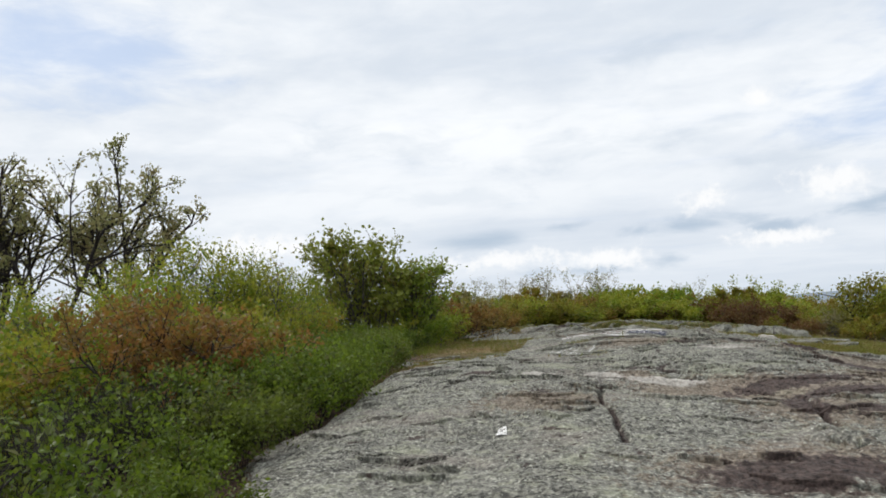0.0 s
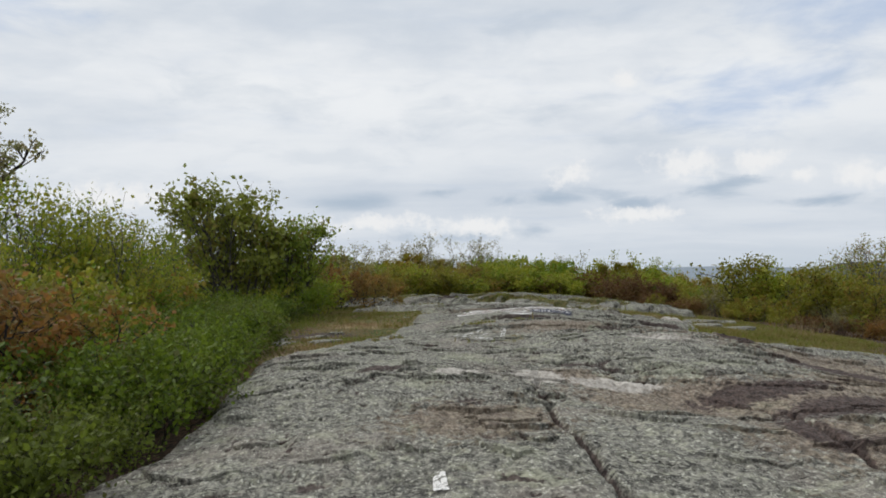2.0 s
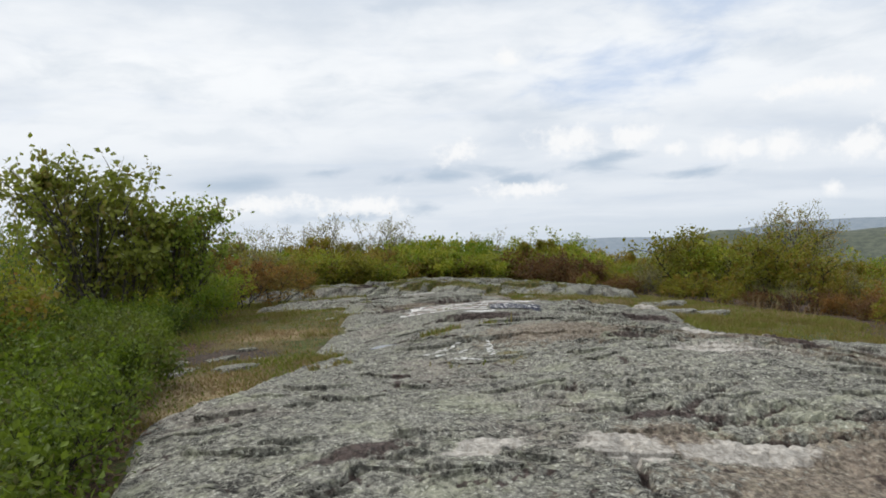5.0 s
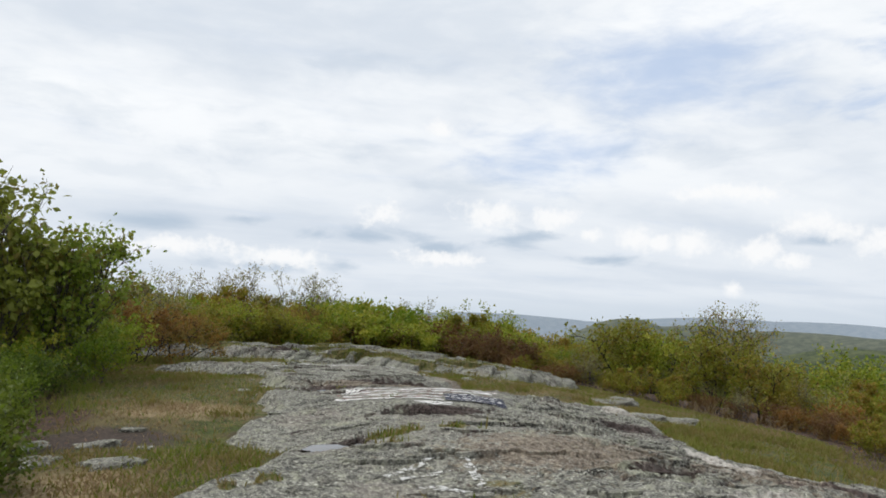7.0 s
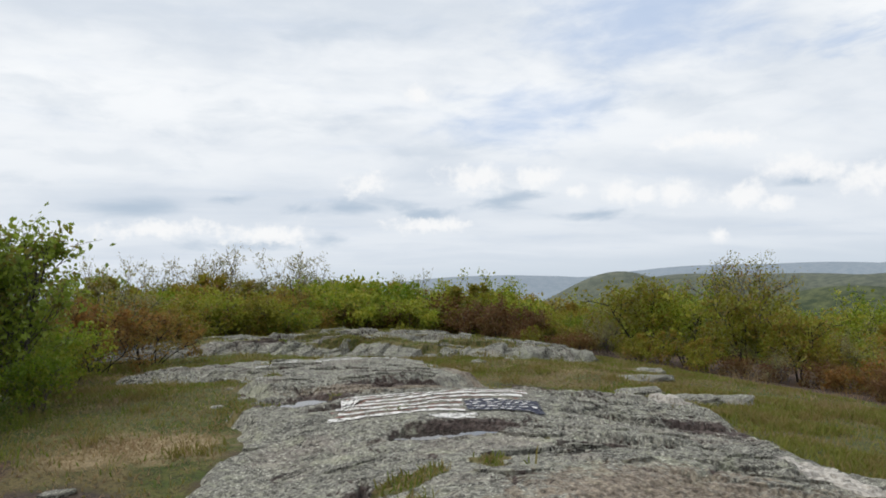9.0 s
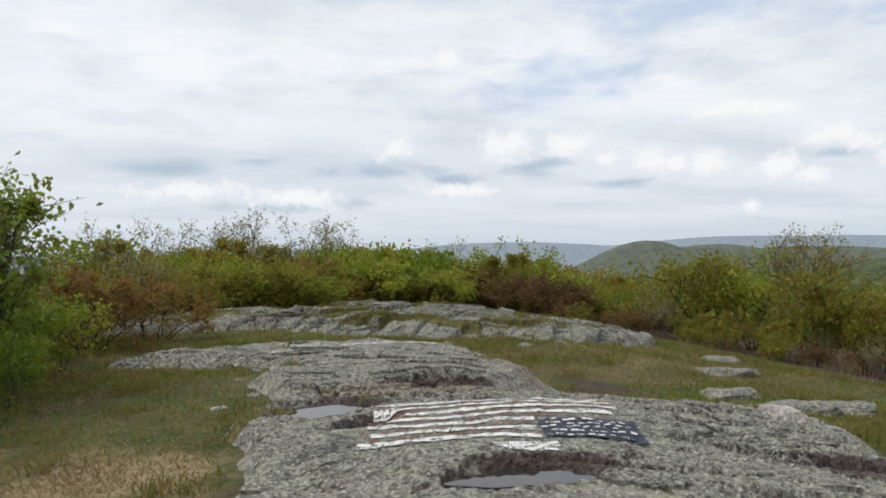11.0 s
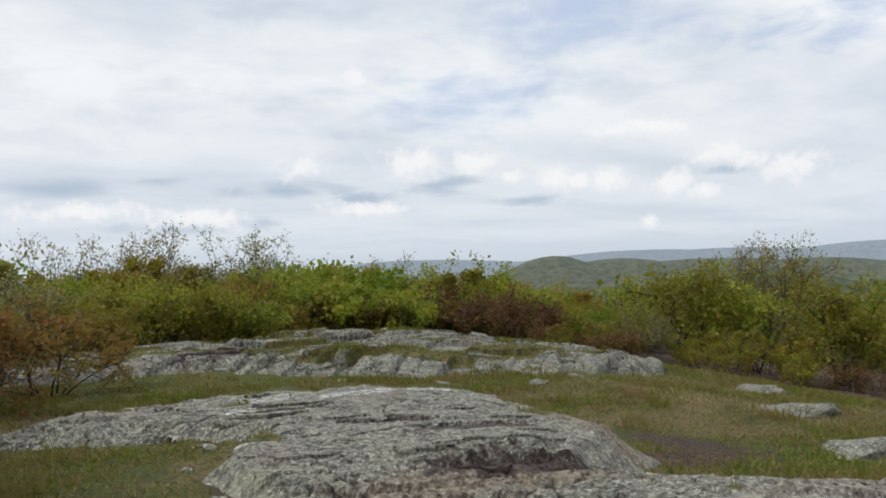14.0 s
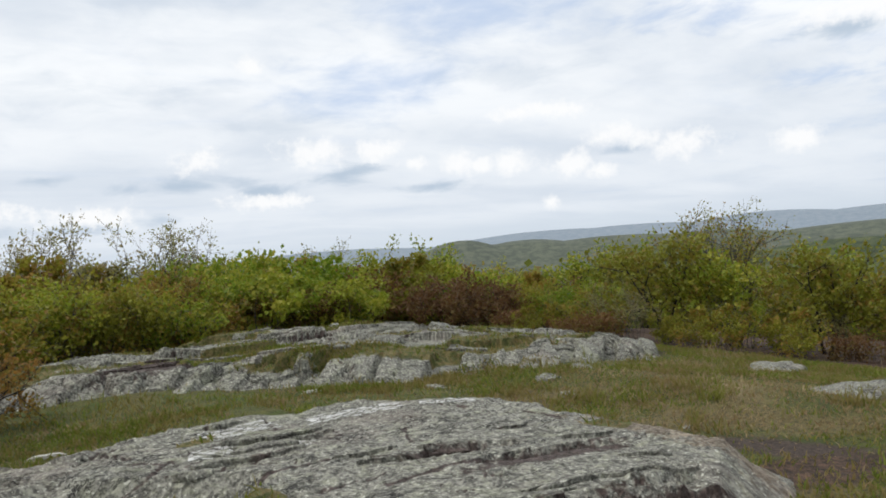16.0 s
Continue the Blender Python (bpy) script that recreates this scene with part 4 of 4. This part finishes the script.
        grow(rng, at, w / np.linalg.norm(w), length * spec["shrink"] * rng.uniform(0.7, 1.15) * (1.15 - 0.45 * t), radius * 0.5, level + 1, spec, lines, tips)


def leaves(rng, tips, count, size, spread, hang, mat, name, clump=1.0):
    """Small folded leaves scattered round the twigs."""
    pos = np.array([t[0] for t in tips])
    way = np.array([t[1] for t in tips])
    weight = np.exp(rng.normal(0, clump, len(pos)))
    pick = rng.choice(len(pos), count, p=weight / weight.sum())
    base = pos[pick] + np.clip(rng.normal(0, spread, (count, 3)), -1.7 * spread, 1.7 * spread)
    d = way[pick] * 0.5 + rng.normal(0, 0.7, (count, 3)) + np.array([0, 0, hang])
    d /= np.linalg.norm(d, axis=1, keepdims=True)
    s = np.cross(d, rng.normal(0, 1, (count, 3)) + np.array([0, 0, 0.8]))
    s /= np.linalg.norm(s, axis=1, keepdims=True) + 1e-9
    up = np.cross(s, d)
    L = size * rng.uniform(0.6, 1.3, (count, 1))
    W = L * rng.uniform(0.27, 0.40, (count, 1))
    v = np.stack([base, base + d * L * 0.5 + s * W + up * L * 0.10, base + d * L, base + d * L * 0.5 - s * W + up * L * 0.10], 1).reshape(-1, 3)
    q = np.arange(count)[:, None] * 4
    f = np.concatenate([q + [0, 1, 2], q + [0, 2, 3]], 0)
    return mesh_of(name, v, f, mat)


def plant(name, label, category, group, seed, height, width, stems, levels, split, leaf, mat, bark, crook=0.16, rise=0.05, spread=0.55, shrink=0.55, bare=0.25,
          scatter=0.06, hang=0.0, thick=0.02, base=0.12, single=False, low=0):
    """A shrub (many stems) or a small tree (one trunk), built round the origin."""
    rng = np.random.default_rng(seed)
    root = thing(name, label, category, group)
    tips = []
    spec = dict(crook=crook, rise=rise, spread=spread, shrink=shrink, bare=bare, levels=levels, split=split)
    for k in range(stems):
        az = 2.4 * k + rng.uniform(0, 1)
        lean = 0.0 if single and k == 0 else rng.uniform(0.15, 1.0) * width * 0.5 / height
        h = height * rng.uniform(0.55, 0.8)
        way = np.array([math.cos(az) * lean, math.sin(az) * lean, 1.0])
        lines = []
        grow(rng, (math.cos(az) * base * rng.uniform(0.2, 1), math.sin(az) * base * rng.uniform(0.2, 1), -0.12), way / np.linalg.norm(way), h, thick * rng.uniform(0.7, 1.1), 0, spec, lines, tips)
        vs, fs, at = [], [], 0
        for pts, rad in lines:
            v, f = tube(pts, np.maximum(rad, 0.0028), 6 if rad[0] > 0.03 else 4 if len(pts) > 4 else 3)
            vs.append(v)
            fs.append(f + at)
            at += len(v)
        piece("trunk" if single or category == "tree" else "stem", mesh_of("stem", np.concatenate(vs), np.concatenate(fs), bark, True), root)
    if low:
        for _ in range(low):
            a, r = rng.uniform(0, 6.28), width * 0.5 * math.sqrt(rng.uniform(0, 1))
            tips.append((np.array([math.cos(a) * r, math.sin(a) * r, height * rng.uniform(0.22, 0.68)]), np.array([0, 0, 1.0])))
    piece("crown", leaves(rng, tips, leaf[0], leaf[1], scatter, hang, mat, "crown"), root)
    return root


used = set()


def place(kind, x, y, size=1.0, turn=None, tall=1.0):
    """Stands a plant, or a copy of it, on the ground."""
    z = float(soil_bed(np.array([x]), np.array([y]))[0])
    m = pose(x, y, z, 0, 0, random.uniform(0, 360) if turn is None else turn) @ Matrix.Diagonal((size, size, size * tall, 1))
    if kind.name not in used:
        used.add(kind.name)
        kind.matrix_basis = m
        return kind
    keep = kind.scale.copy()
    kind.scale = (1, 1, 1)
    made = copy_thing(kind, m)
    kind.scale = keep
    return made


THICKET, SUMMIT, SLOPE = "shrubs beside the bedrock", "shrubs behind the ledge", "shrubs on the slope"
low_green = [plant("low_shrub", "low dense shrub with small deep green leaves", "shrub", THICKET, 1 + k, 1.25, 1.5, 9, 3, (5, 3), (3600, 0.056), LEAF_DEEP, BARK_DARK, thick=0.010, base=0.3, scatter=0.085, spread=0.5, low=150) for k in range(3)]
sparse = plant("low_shrub", "low twiggy shrub with dark stems and few small leaves", "shrub", THICKET, 7, 1.35, 1.6, 14, 3, (6, 4), (650, 0.066), LEAF_DEEP, BARK_DARK, thick=0.010, base=0.4, scatter=0.06, spread=0.5, low=30)
rust = [plant("rust_shrub", "young oak shrub with rust-orange new leaves and dark stems", "shrub", THICKET, 11 + k, 1.75, 2.2, 7, 3, (7, 5), (3600, 0.062), LEAF_RUST, BARK_DARK, crook=0.24, rise=0.02, thick=0.018, base=0.25, scatter=0.05, spread=0.62, bare=0.55) for k in range(3)]
lime = [plant("tall_shrub", "tall upright shrub with fresh yellow-green leaves", "shrub", THICKET, 21 + k, 3.1, 1.9, 8, 3, (8, 5), (5200, 0.064), LEAF_LIME, BARK, crook=0.10, rise=0.09, thick=0.018, base=0.3, scatter=0.09, spread=0.42, bare=0.2, low=110) for k in range(3)]
broad = plant("broad_leaved_tree", "small bushy tree with large drooping olive-green leaves", "tree", "trees by the turf", 31, 4.3, 3.3, 11, 3, (9, 4), (6200, 0.15), LEAF_BROAD, BARK, crook=0.10, rise=0.08, thick=0.035, base=0.45, scatter=0.10, hang=-0.5, spread=0.42, bare=0.15, low=130)
bare_tree = [plant("budding_tree", "tall crooked tree with dark limbs and sparse pale buds", "tree", "tall budding trees", 41 + k, 9.2, 7.4, 4, 4, (7, 5, 4), (5600, 0.13), LEAF_PALE, BARK_DARK, crook=0.21, rise=0.10, thick=0.13, base=0.25, scatter=0.10, spread=0.46, bare=0.40, shrink=0.52) for k in range(2)]
gold = [plant("olive_shrub", "open shrub with small olive-gold spring leaves", "shrub", SUMMIT, 51 + k, 2.0, 2.0, 7, 3, (6, 4), (3000, 0.092), LEAF_GOLD, BARK, crook=0.22, rise=0.01, thick=0.014, base=0.3, scatter=0.10, spread=0.6, bare=0.2, low=90) for k in range(2)]
plum = plant("brown_shrub", "rounded shrub with dense brown-purple new leaves", "shrub", SUMMIT, 61, 1.6, 2.6, 10, 3, (6, 4), (4200, 0.080), LEAF_PLUM, BARK_DARK, crook=0.2, thick=0.014, base=0.5, scatter=0.075, spread=0.6, bare=0.2, low=100)
fresh = plant("green_shrub", "leafy shrub with bright green leaves", "shrub", SUMMIT, 65, 1.9, 1.9, 8, 3, (6, 4), (3600, 0.080), LEAF_LIME, BARK, crook=0.14, thick=0.014, base=0.3, scatter=0.085, spread=0.5, bare=0.15, low=140)
twiggy = [plant("twiggy_shrub", "thin twiggy shrub with pale opening buds", "shrub", SUMMIT, 71 + k, 2.5, 1.7, 7, 3, (6, 4), (1500, 0.058), LEAF_PALE, BARK, crook=0.15, rise=0.07, thick=0.015, base=0.25, scatter=0.05, spread=0.45, bare=0.3) for k in range(2)]
vase = plant("spreading_shrub", "large many-stemmed shrub with thin olive foliage", "shrub", SLOPE, 81, 4.7, 4.4, 13, 3, (8, 5), (5200, 0.085), LEAF_GOLD, BARK, crook=0.10, rise=0.06, thick=0.030, base=0.4, scatter=0.11, spread=0.42, bare=0.25, low=40)
# lighter kinds for ground farther off
thin_kind = dict(scatter=0.10, spread=0.62, bare=0.15, rise=0.0)
back_gold = [plant("olive_shrub", "open shrub with small olive-gold spring leaves", "shrub", SUMMIT, 151 + k, 2.1, 2.1, 6, 2, (6,), (2000, 0.118), (LEAF_GOLD, LEAF_LIME, LEAF_PLUM, LEAF_GOLD)[k], BARK, crook=0.17, thick=0.014, base=0.3, low=70, **thin_kind) for k in range(2)]
back_lime = plant("green_shrub", "leafy shrub with bright green leaves", "shrub", SUMMIT, 161, 2.1, 2.1, 6, 2, (6,), (2000, 0.118), LEAF_LIME, BARK, thick=0.014, base=0.3, low=80, **thin_kind)
back_rust = plant("rust_shrub", "shrub with rust-brown new leaves", "shrub", SLOPE, 163, 1.6, 2.1, 6, 2, (6,), (1700, 0.112), LEAF_RUST, BARK_DARK, thick=0.014, base=0.3, low=70, **thin_kind)
back_plum = plant("brown_shrub", "shrub with brown-purple new leaves", "shrub", SUMMIT, 164, 1.8, 2.2, 6, 2, (6,), (1700, 0.112), LEAF_PLUM, BARK_DARK, thick=0.014, base=0.3, low=70, **thin_kind)
back_tree = [plant("young_tree", "young slope tree in yellow-green spring leaf", "tree", SLOPE, 171 + k, 4.2, 3.2, 4, 3, (7, 3), (2700, 0.17), (LEAF_LIME, LEAF_GOLD)[k], BARK_DARK, crook=0.15, rise=0.05, thick=0.05, base=0.2, scatter=0.2, spread=0.6, bare=0.2, low=70) for k in range(2)]
pale_tree = plant("dead_birch", "thin pale leaning trunk with few twigs", "tree", SLOPE, 180, 3.0, 0.6, 1, 2, (5,), (60, 0.06), LEAF_PALE, BARK_PALE, thick=0.035, bare=0.5, single=True)

random.seed(3)
# the edge of the thicket beside the rock
for y, edge in ((1.8, -2.4), (2.8, -2.35), (3.8, -2.3), (4.7, -2.3), (5.6, -2.35), (6.5, -2.3), (7.3, -2.2), (8.1, -2.0), (8.9, -1.95), (9.7, -1.9), (10.5, -1.8), (11.3, -1.75), (12.1, -1.7),
                (12.9, -1.7), (13.7, -1.65), (14.5, -1.7), (15.3, -1.75), (16.1, -1.75), (16.9, -1.7), (17.7, -1.6), (18.6, -1.5), (19.5, -1.3)):
    small = 0.92
    place(random.choice(low_green), edge + random.uniform(0.25, 0.5), y, small * random.uniform(0.6, 0.95))
    place(random.choice(low_green) if y > 7.5 else sparse, edge - random.uniform(0.6, 0.9), y + random.uniform(-0.3, 0.3), small * random.uniform(0.85, 1.15))
    place(sparse if y < 9 else random.choice(low_green if y < 10 else low_green + [fresh, gold[0]]), edge - random.uniform(1.4, 2.4), y + random.uniform(-0.3, 0.3), small * random.uniform(0.75, 1.1))
for x, y, s in ((-3.3, 8.9, 1.15), (-2.65, 9.3, 0.95), (-2.6, 8.1, 0.6), (-4.3, 10.4, 1.15)):
    place(random.choice(rust), x, y, s)
for x, y, s in ((-4.1, 14.4, 1.06), (-4.9, 13.6, 1.0), (-3.5, 14.9, 0.86), (-3.3, 17.6, 0.82), (-5.9, 14.5, 1.0), (-4.5, 17.5, 0.95), (-6.6, 12.0, 0.8), (-5.6, 12.2, 0.75), (-3.0, 16.2, 0.72), (-7.5, 13.5, 0.9), (-4.2, 12.3, 0.72), (-6.5, 16.5, 0.9), (-3.6, 19.5, 0.8)):
    place(random.choice(lime), x, y, s)
for x, y, s, kind in ((-4.9, 9.6, 0.95, fresh), (-5.6, 10.6, 1.0, gold[0]), (-6.2, 9.4, 0.9, fresh), (-3.1, 10.9, 0.85, fresh), (-5.0, 8.3, 0.75, gold[1])):
    place(kind, x, y, s)
for x, y, s in ((-5.2, 19.5, 1.2), (-4.2, 21.5, 1.25), (-6.4, 18.6, 1.2), (-7.6, 20.0, 1.3), (-2.9, 24.5, 1.3), (-5.5, 24.0, 1.3), (-8.8, 17.0, 1.1), (-1.0, 26.0, 1.1), (1.0, 27.6, 1.0)):
    place(random.choice(twiggy), x, y, s)
for k in range(30):
    x, y = -4.6 - 6.5 * random.random(), 1.5 + 22 * (k + random.random()) / 30
    place(random.choice(back_gold + [back_lime, back_rust] if y > 10 else [sparse, sparse, low_green[0]]), x - 1.2, y, random.uniform(0.6, 0.85))
place(broad, -2.1, 21.0, 0.87, 40)
place(broad, -0.75, 21.6, 0.62, 150)
place(bare_tree[0], -10.8, 25.9, 1.0, 20)
place(bare_tree[1], -12.6, 23.0, 0.95, 75)
place(bare_tree[1], -15.5, 25.5, 0.95, 200)
for x, y, s, kind in ((-0.7, 22.2, 0.9, fresh), (0.1, 23.0, 0.7, fresh), (0.5, 24.7, 0.95, rust[0]), (1.6, 25.8, 0.9, rust[1]), (-0.5, 24.2, 0.9, rust[2]), (-0.2, 20.4, 0.55, fresh), (-1.2, 19.6, 0.6, fresh),
                      (0.4, 26.5, 0.9, gold[0]), (-1.5, 23.6, 1.0, gold[1]), (-2.7, 22.6, 1.0, lime[0]), (12.3, 31.0, 1.0, plum), (14.0, 31.6, 1.0, plum), (15.6, 31.6, 0.8, gold[0]), (17.0, 32.4, 0.8, gold[1]),
                      (24.2, 30.9, 1.0, vase), (22.2, 33.5, 0.8, back_tree[1]), (20.6, 34.6, 0.7, back_tree[0]), (19.3, 33.2, 0.75, pale_tree), (6.8, 35.5, 1.25, twiggy[0]), (8.2, 36.5, 1.25, fresh),
                      (10.2, 36.0, 1.1, gold[1]), (4.6, 36.0, 1.3, twiggy[1]), (13.2, 37.5, 0.95, gold[0]), (3.2, 33.5, 1.05, fresh), (6.5, 33.0, 1.0, gold[0])):
    place(kind, x, y, s)
for k in range(18):
    place(back_tree[k % 2], 13.0 + 1.15 * k + random.uniform(-0.5, 0.5), 37.0 + 0.25 * k + random.uniform(-1.5, 1.5), random.uniform(0.52, 0.74))
# rows behind the ledge
for k in range(40):
    t = k / 39
    x = 0.6 + 17.5 * t + random.uniform(-0.4, 0.4)
    for row, kinds in ((0, gold + [gold[0], fresh, fresh, back_lime, plum, rust[2]]), (1, back_gold + [back_lime, back_plum]), (2, [twiggy[0], back_lime] + back_gold)):
        if row and random.random() < 0.25:
            continue
        y = 29.4 + 1.9 * math.sin(math.pi * min(t * 1.25, 1)) + 2.4 * row + random.uniform(-0.6, 0.6) + 1.2 * t
        if row == 0 and 11.0 < x < 15.5:
            continue
        place(random.choice(kinds), x, y, (random.uniform(0.62, 1.0) + 0.15 * row) * (1.04 if x < 12.5 else 0.86), tall=random.uniform(0.85, 1.1))
# the rim of the slope, then the slope itself
for k in range(34):
    t = k / 33
    y = 8.0 + 21.0 * t
    x = 11.6 + 2.6 * math.sin(math.pi * t) - (3.4 if y < 15.0 else 2.4 if y < 16.5 else 0.6 if y < 19 else 0.0) + random.uniform(-0.3, 0.5)
    kinds = [back_rust, back_plum, back_gold[0]] if y < 21 else [back_gold[0], gold[1], back_plum, twiggy[0]]
    place(random.choice(kinds), x + 0.9, y, random.uniform(0.32, 0.45) if y < 19 else random.uniform(0.36, 0.52))
    place(random.choice(kinds[:2] + [back_lime] if y < 21 else [back_tree[0], back_tree[1], gold[0], twiggy[1]]), x + 2.8 + random.uniform(-0.4, 0.4), y + random.uniform(-0.4, 0.4), random.uniform(0.5, 0.68))
count = 0
while count < 85:
    x, y = random.uniform(15.5, 44), random.uniform(6, 52)
    if (y > 26 and x < 15 + (y - 26) * 1.0) or math.hypot(x - 24.2, y - 30.9) < 2.4:
        continue
    near = x < 23 and y < 30
    place(random.choice(back_gold + [back_lime, back_rust] if near else back_tree + [back_gold[0], back_lime, twiggy[1]]), x, y, random.uniform(0.6, 0.85) if near else random.uniform(0.8, 1.1))
    count += 1


# ---- far woods below the summit ----
def far_woods():
    rng = np.random.default_rng(8)
    vs, n = [], 0
    while n < 900:
        a, d = radians(rng.uniform(-62, 92)), 34 + 130 * rng.uniform(0, 1) ** 1.3
        x, y = 4 + d * math.sin(a), 14 + d * math.cos(a)
        if y < 38 and x < 40 and x > -14:
            continue
        z = float(soil(np.array([x]), np.array([y]))[0])
        high = rng.uniform(1.6, 2.6) if y > 36 and x < 34 else rng.uniform(3.0, 5.0)
        high = min(high, max(1.4, 2.2 + 0.012 * d - z)) if x < 30 else high
        k = 110
        p = rng.normal(0, 1, (k, 3))
        p /= np.linalg.norm(p, axis=1, keepdims=True)
        p *= rng.uniform(0.45, 1.0, (k, 1))
        lump = 1 + 0.3 * np.sin(5 * p[:, :1] + n) * np.cos(4 * p[:, 1:2] + 2 * n)
        c = np.array([x, y, z + high * 0.55]) + p * lump * np.array([high * 0.48, high * 0.48, high * 0.48])
        L = 0.16 + 0.0022 * d
        u, w = rng.normal(0, L, (k, 3)), rng.normal(0, L * 0.7, (k, 3))
        vs.append(np.stack([c - u, c + w, c + u, c - w], 1).reshape(-1, 3))
        n += 1
    v = np.concatenate(vs)
    me = mesh_of("far_woods", v, np.arange(len(v)).reshape(-1, 4), LEAF_WOODS)
    tagged(new("far_woods", me), "spring woodland on the slopes below the summit", "woods", kind="stuff")


LEAF_WOODS = leaf_material("far_spring_leaves", (0.085, 0.110, 0.018), (0.23, 0.255, 0.045), (0.19, 0.14, 0.045), 0.14)
far_woods()


# ---- grass, straw, fallen leaves ----
def blades(name, label, category, count, box, want, tall, wide, mat, seed, flat=0.0):
    rng = np.random.default_rng(seed)
    x, y = rng.uniform(box[0], box[2], count), rng.uniform(box[1], box[3], count)
    keep = want(x, y) > rng.uniform(0, 1, count)
    x, y = x[keep], y[keep]
    z = rock_surface(x, y)
    k = len(x)
    base = np.stack([x, y, z - 0.01], -1)
    h = tall * rng.uniform(0.5, 1.4, (k, 1)) * (0.7 + 0.9 * vnoise(x * 1.7, y * 1.7, 77))[:, None]
    d = rng.normal(0, 0.38 + flat, (k, 3))
    d[:, 2] = 1.0 - 0.85 * min(flat, 1.0)
    d /= np.linalg.norm(d, axis=1, keepdims=True)
    a = rng.uniform(0, math.pi, k)
    s = np.stack([np.cos(a), np.sin(a), np.zeros(k)], -1) * wide * rng.uniform(0.6, 1.3, (k, 1))
    mid = base + d * h * 0.55
    droop = d * np.array([1.5, 1.5, 0.8])
    tip = mid + droop * h * 0.45
    v = np.stack([base - s, base + s, mid + s * 0.7, mid - s * 0.7, tip], 1).reshape(-1, 3)
    q = np.arange(k)[:, None] * 5
    f = np.concatenate([q + [0, 1, 2], q + [0, 2, 3], q + [3, 2, 4]], 0)
    tagged(new(name, mesh_of(name, v, f, mat)), label, category, kind="stuff")


def turf_here(x, y):
    g = ground_marks(x, y)
    r = all_rock(x, y) + ragged(x, y)
    on = (1 - step(r, -0.12, 0.02)) * (1 - 0.9 * np.clip(g[:, 0] * 1.2, 0, 1)) * (1 - 0.9 * g[:, 2])
    return np.maximum(on, 0.8 * ledge_turf(x, y))


def green_here(x, y):
    return turf_here(x, y) * (1 - 0.8 * ground_marks(x, y)[:, 1]) * (0.12 + 0.88 * step(fbm(x, y, 1.2, 4, 15), -0.06, 0.12))


def dry_here(x, y):
    return turf_here(x, y) * np.clip(0.18 + ground_marks(x, y)[:, 1] + 0.6 * step(fbm(x, y, 1.9, 3, 16), 0.05, 0.2), 0, 1)


def litter_here(x, y):
    return np.clip(ground_marks(x, y)[:, 2], 0, 1) * (0.3 + 0.7 * step(fbm(x, y, 0.8, 3, 18), -0.1, 0.15)) * (all_rock(x, y) < 0.12)


blades("grass", "short green summit grass around the bedrock", "grass", 100000, (-2.2, 10.5, 4.0, 26), green_here, 0.06, 0.008, GRASS, 1)
blades("grass", "short green grass on the saddle beside the bedrock", "grass", 130000, (4.5, 15.5, 13.5, 27), green_here, 0.06, 0.008, GRASS, 2)
blades("grass", "sparse grass in strips on the bedrock ledge", "grass", 110000, (0, 24, 13, 31), green_here, 0.07, 0.008, GRASS, 3)
blades("grass", "grass at the shaded foot of the slope shrubs", "grass", 70000, (6.0, 9, 12.5, 18), green_here, 0.10, 0.008, GRASS, 4)
blades("dry_grass", "bleached dry grass among the green turf", "grass", 90000, (-2.0, 10.5, 4.0, 25), dry_here, 0.055, 0.008, STRAW, 5, 0.3)
blades("dry_grass", "bleached dry grass on the saddle", "grass", 70000, (4.5, 15.5, 13.5, 27), dry_here, 0.055, 0.008, STRAW, 6, 0.3)
blades("tall_dry_grass", "tufts of tall dry grass at the slope edge", "grass", 9000, (8.5, 13.0, 15.0, 26), lambda x, y: step(np.maximum(np.maximum(bump(x, y, 12.6, 20.6, 0.9, 0.7), bump(x, y, 12.0, 23.6, 0.8, 0.5)), bump(x, y, 10.6, 17.0, 0.6, 0.6)), 0.3, 0.9), 0.42, 0.004, STRAW, 7)
blades("green_tuft", "tufts of long green grass", "grass", 16000, (-2, 12, 3, 24), lambda x, y: step(np.maximum.reduce([bump(x, y, 0.9, 19.4, 0.22, 0.2), bump(x, y, 1.35, 20.1, 0.2, 0.16), bump(x, y, 0.3, 18.6, 0.5, 0.3), bump(x, y, -0.6, 17.6, 0.6, 0.9), bump(x, y, -0.4, 19.6, 0.7, 0.8)]), 0.3, 0.9), 0.20, 0.005, GRASS, 9)
tuft_rng = np.random.default_rng(21)
TUFTS = [(x, y, r) for x, y, r in zip(tuft_rng.uniform(-1.5, 12.5, 130), tuft_rng.uniform(11, 25, 130), tuft_rng.uniform(0.10, 0.28, 130))]


def tufts_here(x, y):
    best = np.zeros_like(x)
    for cx, cy, r in TUFTS:
        near = (np.abs(x - cx) < 0.6) & (np.abs(y - cy) < 0.6)
        best[near] = np.maximum(best[near], np.exp(-((x[near] - cx) ** 2 + (y[near] - cy) ** 2) / r ** 2))
    return step(best, 0.35, 0.9) * turf_here(x, y)


blades("grass_tuft", "scattered dark green grass tufts in the turf", "grass", 160000, (-2, 10.5, 13, 26), tufts_here, 0.13, 0.008, GRASS, 22)
blades("leaf_litter", "brown fallen leaves under the shrubs", "leaves", 45000, (-4, 1.0, 0.5, 21), litter_here, 0.075, 0.022, LITTER, 10, 1.1)
blades("pale_chaff", "scattered pale chaff and fallen petals on the turf", "litter", 5000, (-1.5, 12, 12, 24), lambda x, y: np.maximum(turf_here(x, y), ground_marks(x, y)[:, 0]), 0.022, 0.012, CHAFF, 24, 1.2)
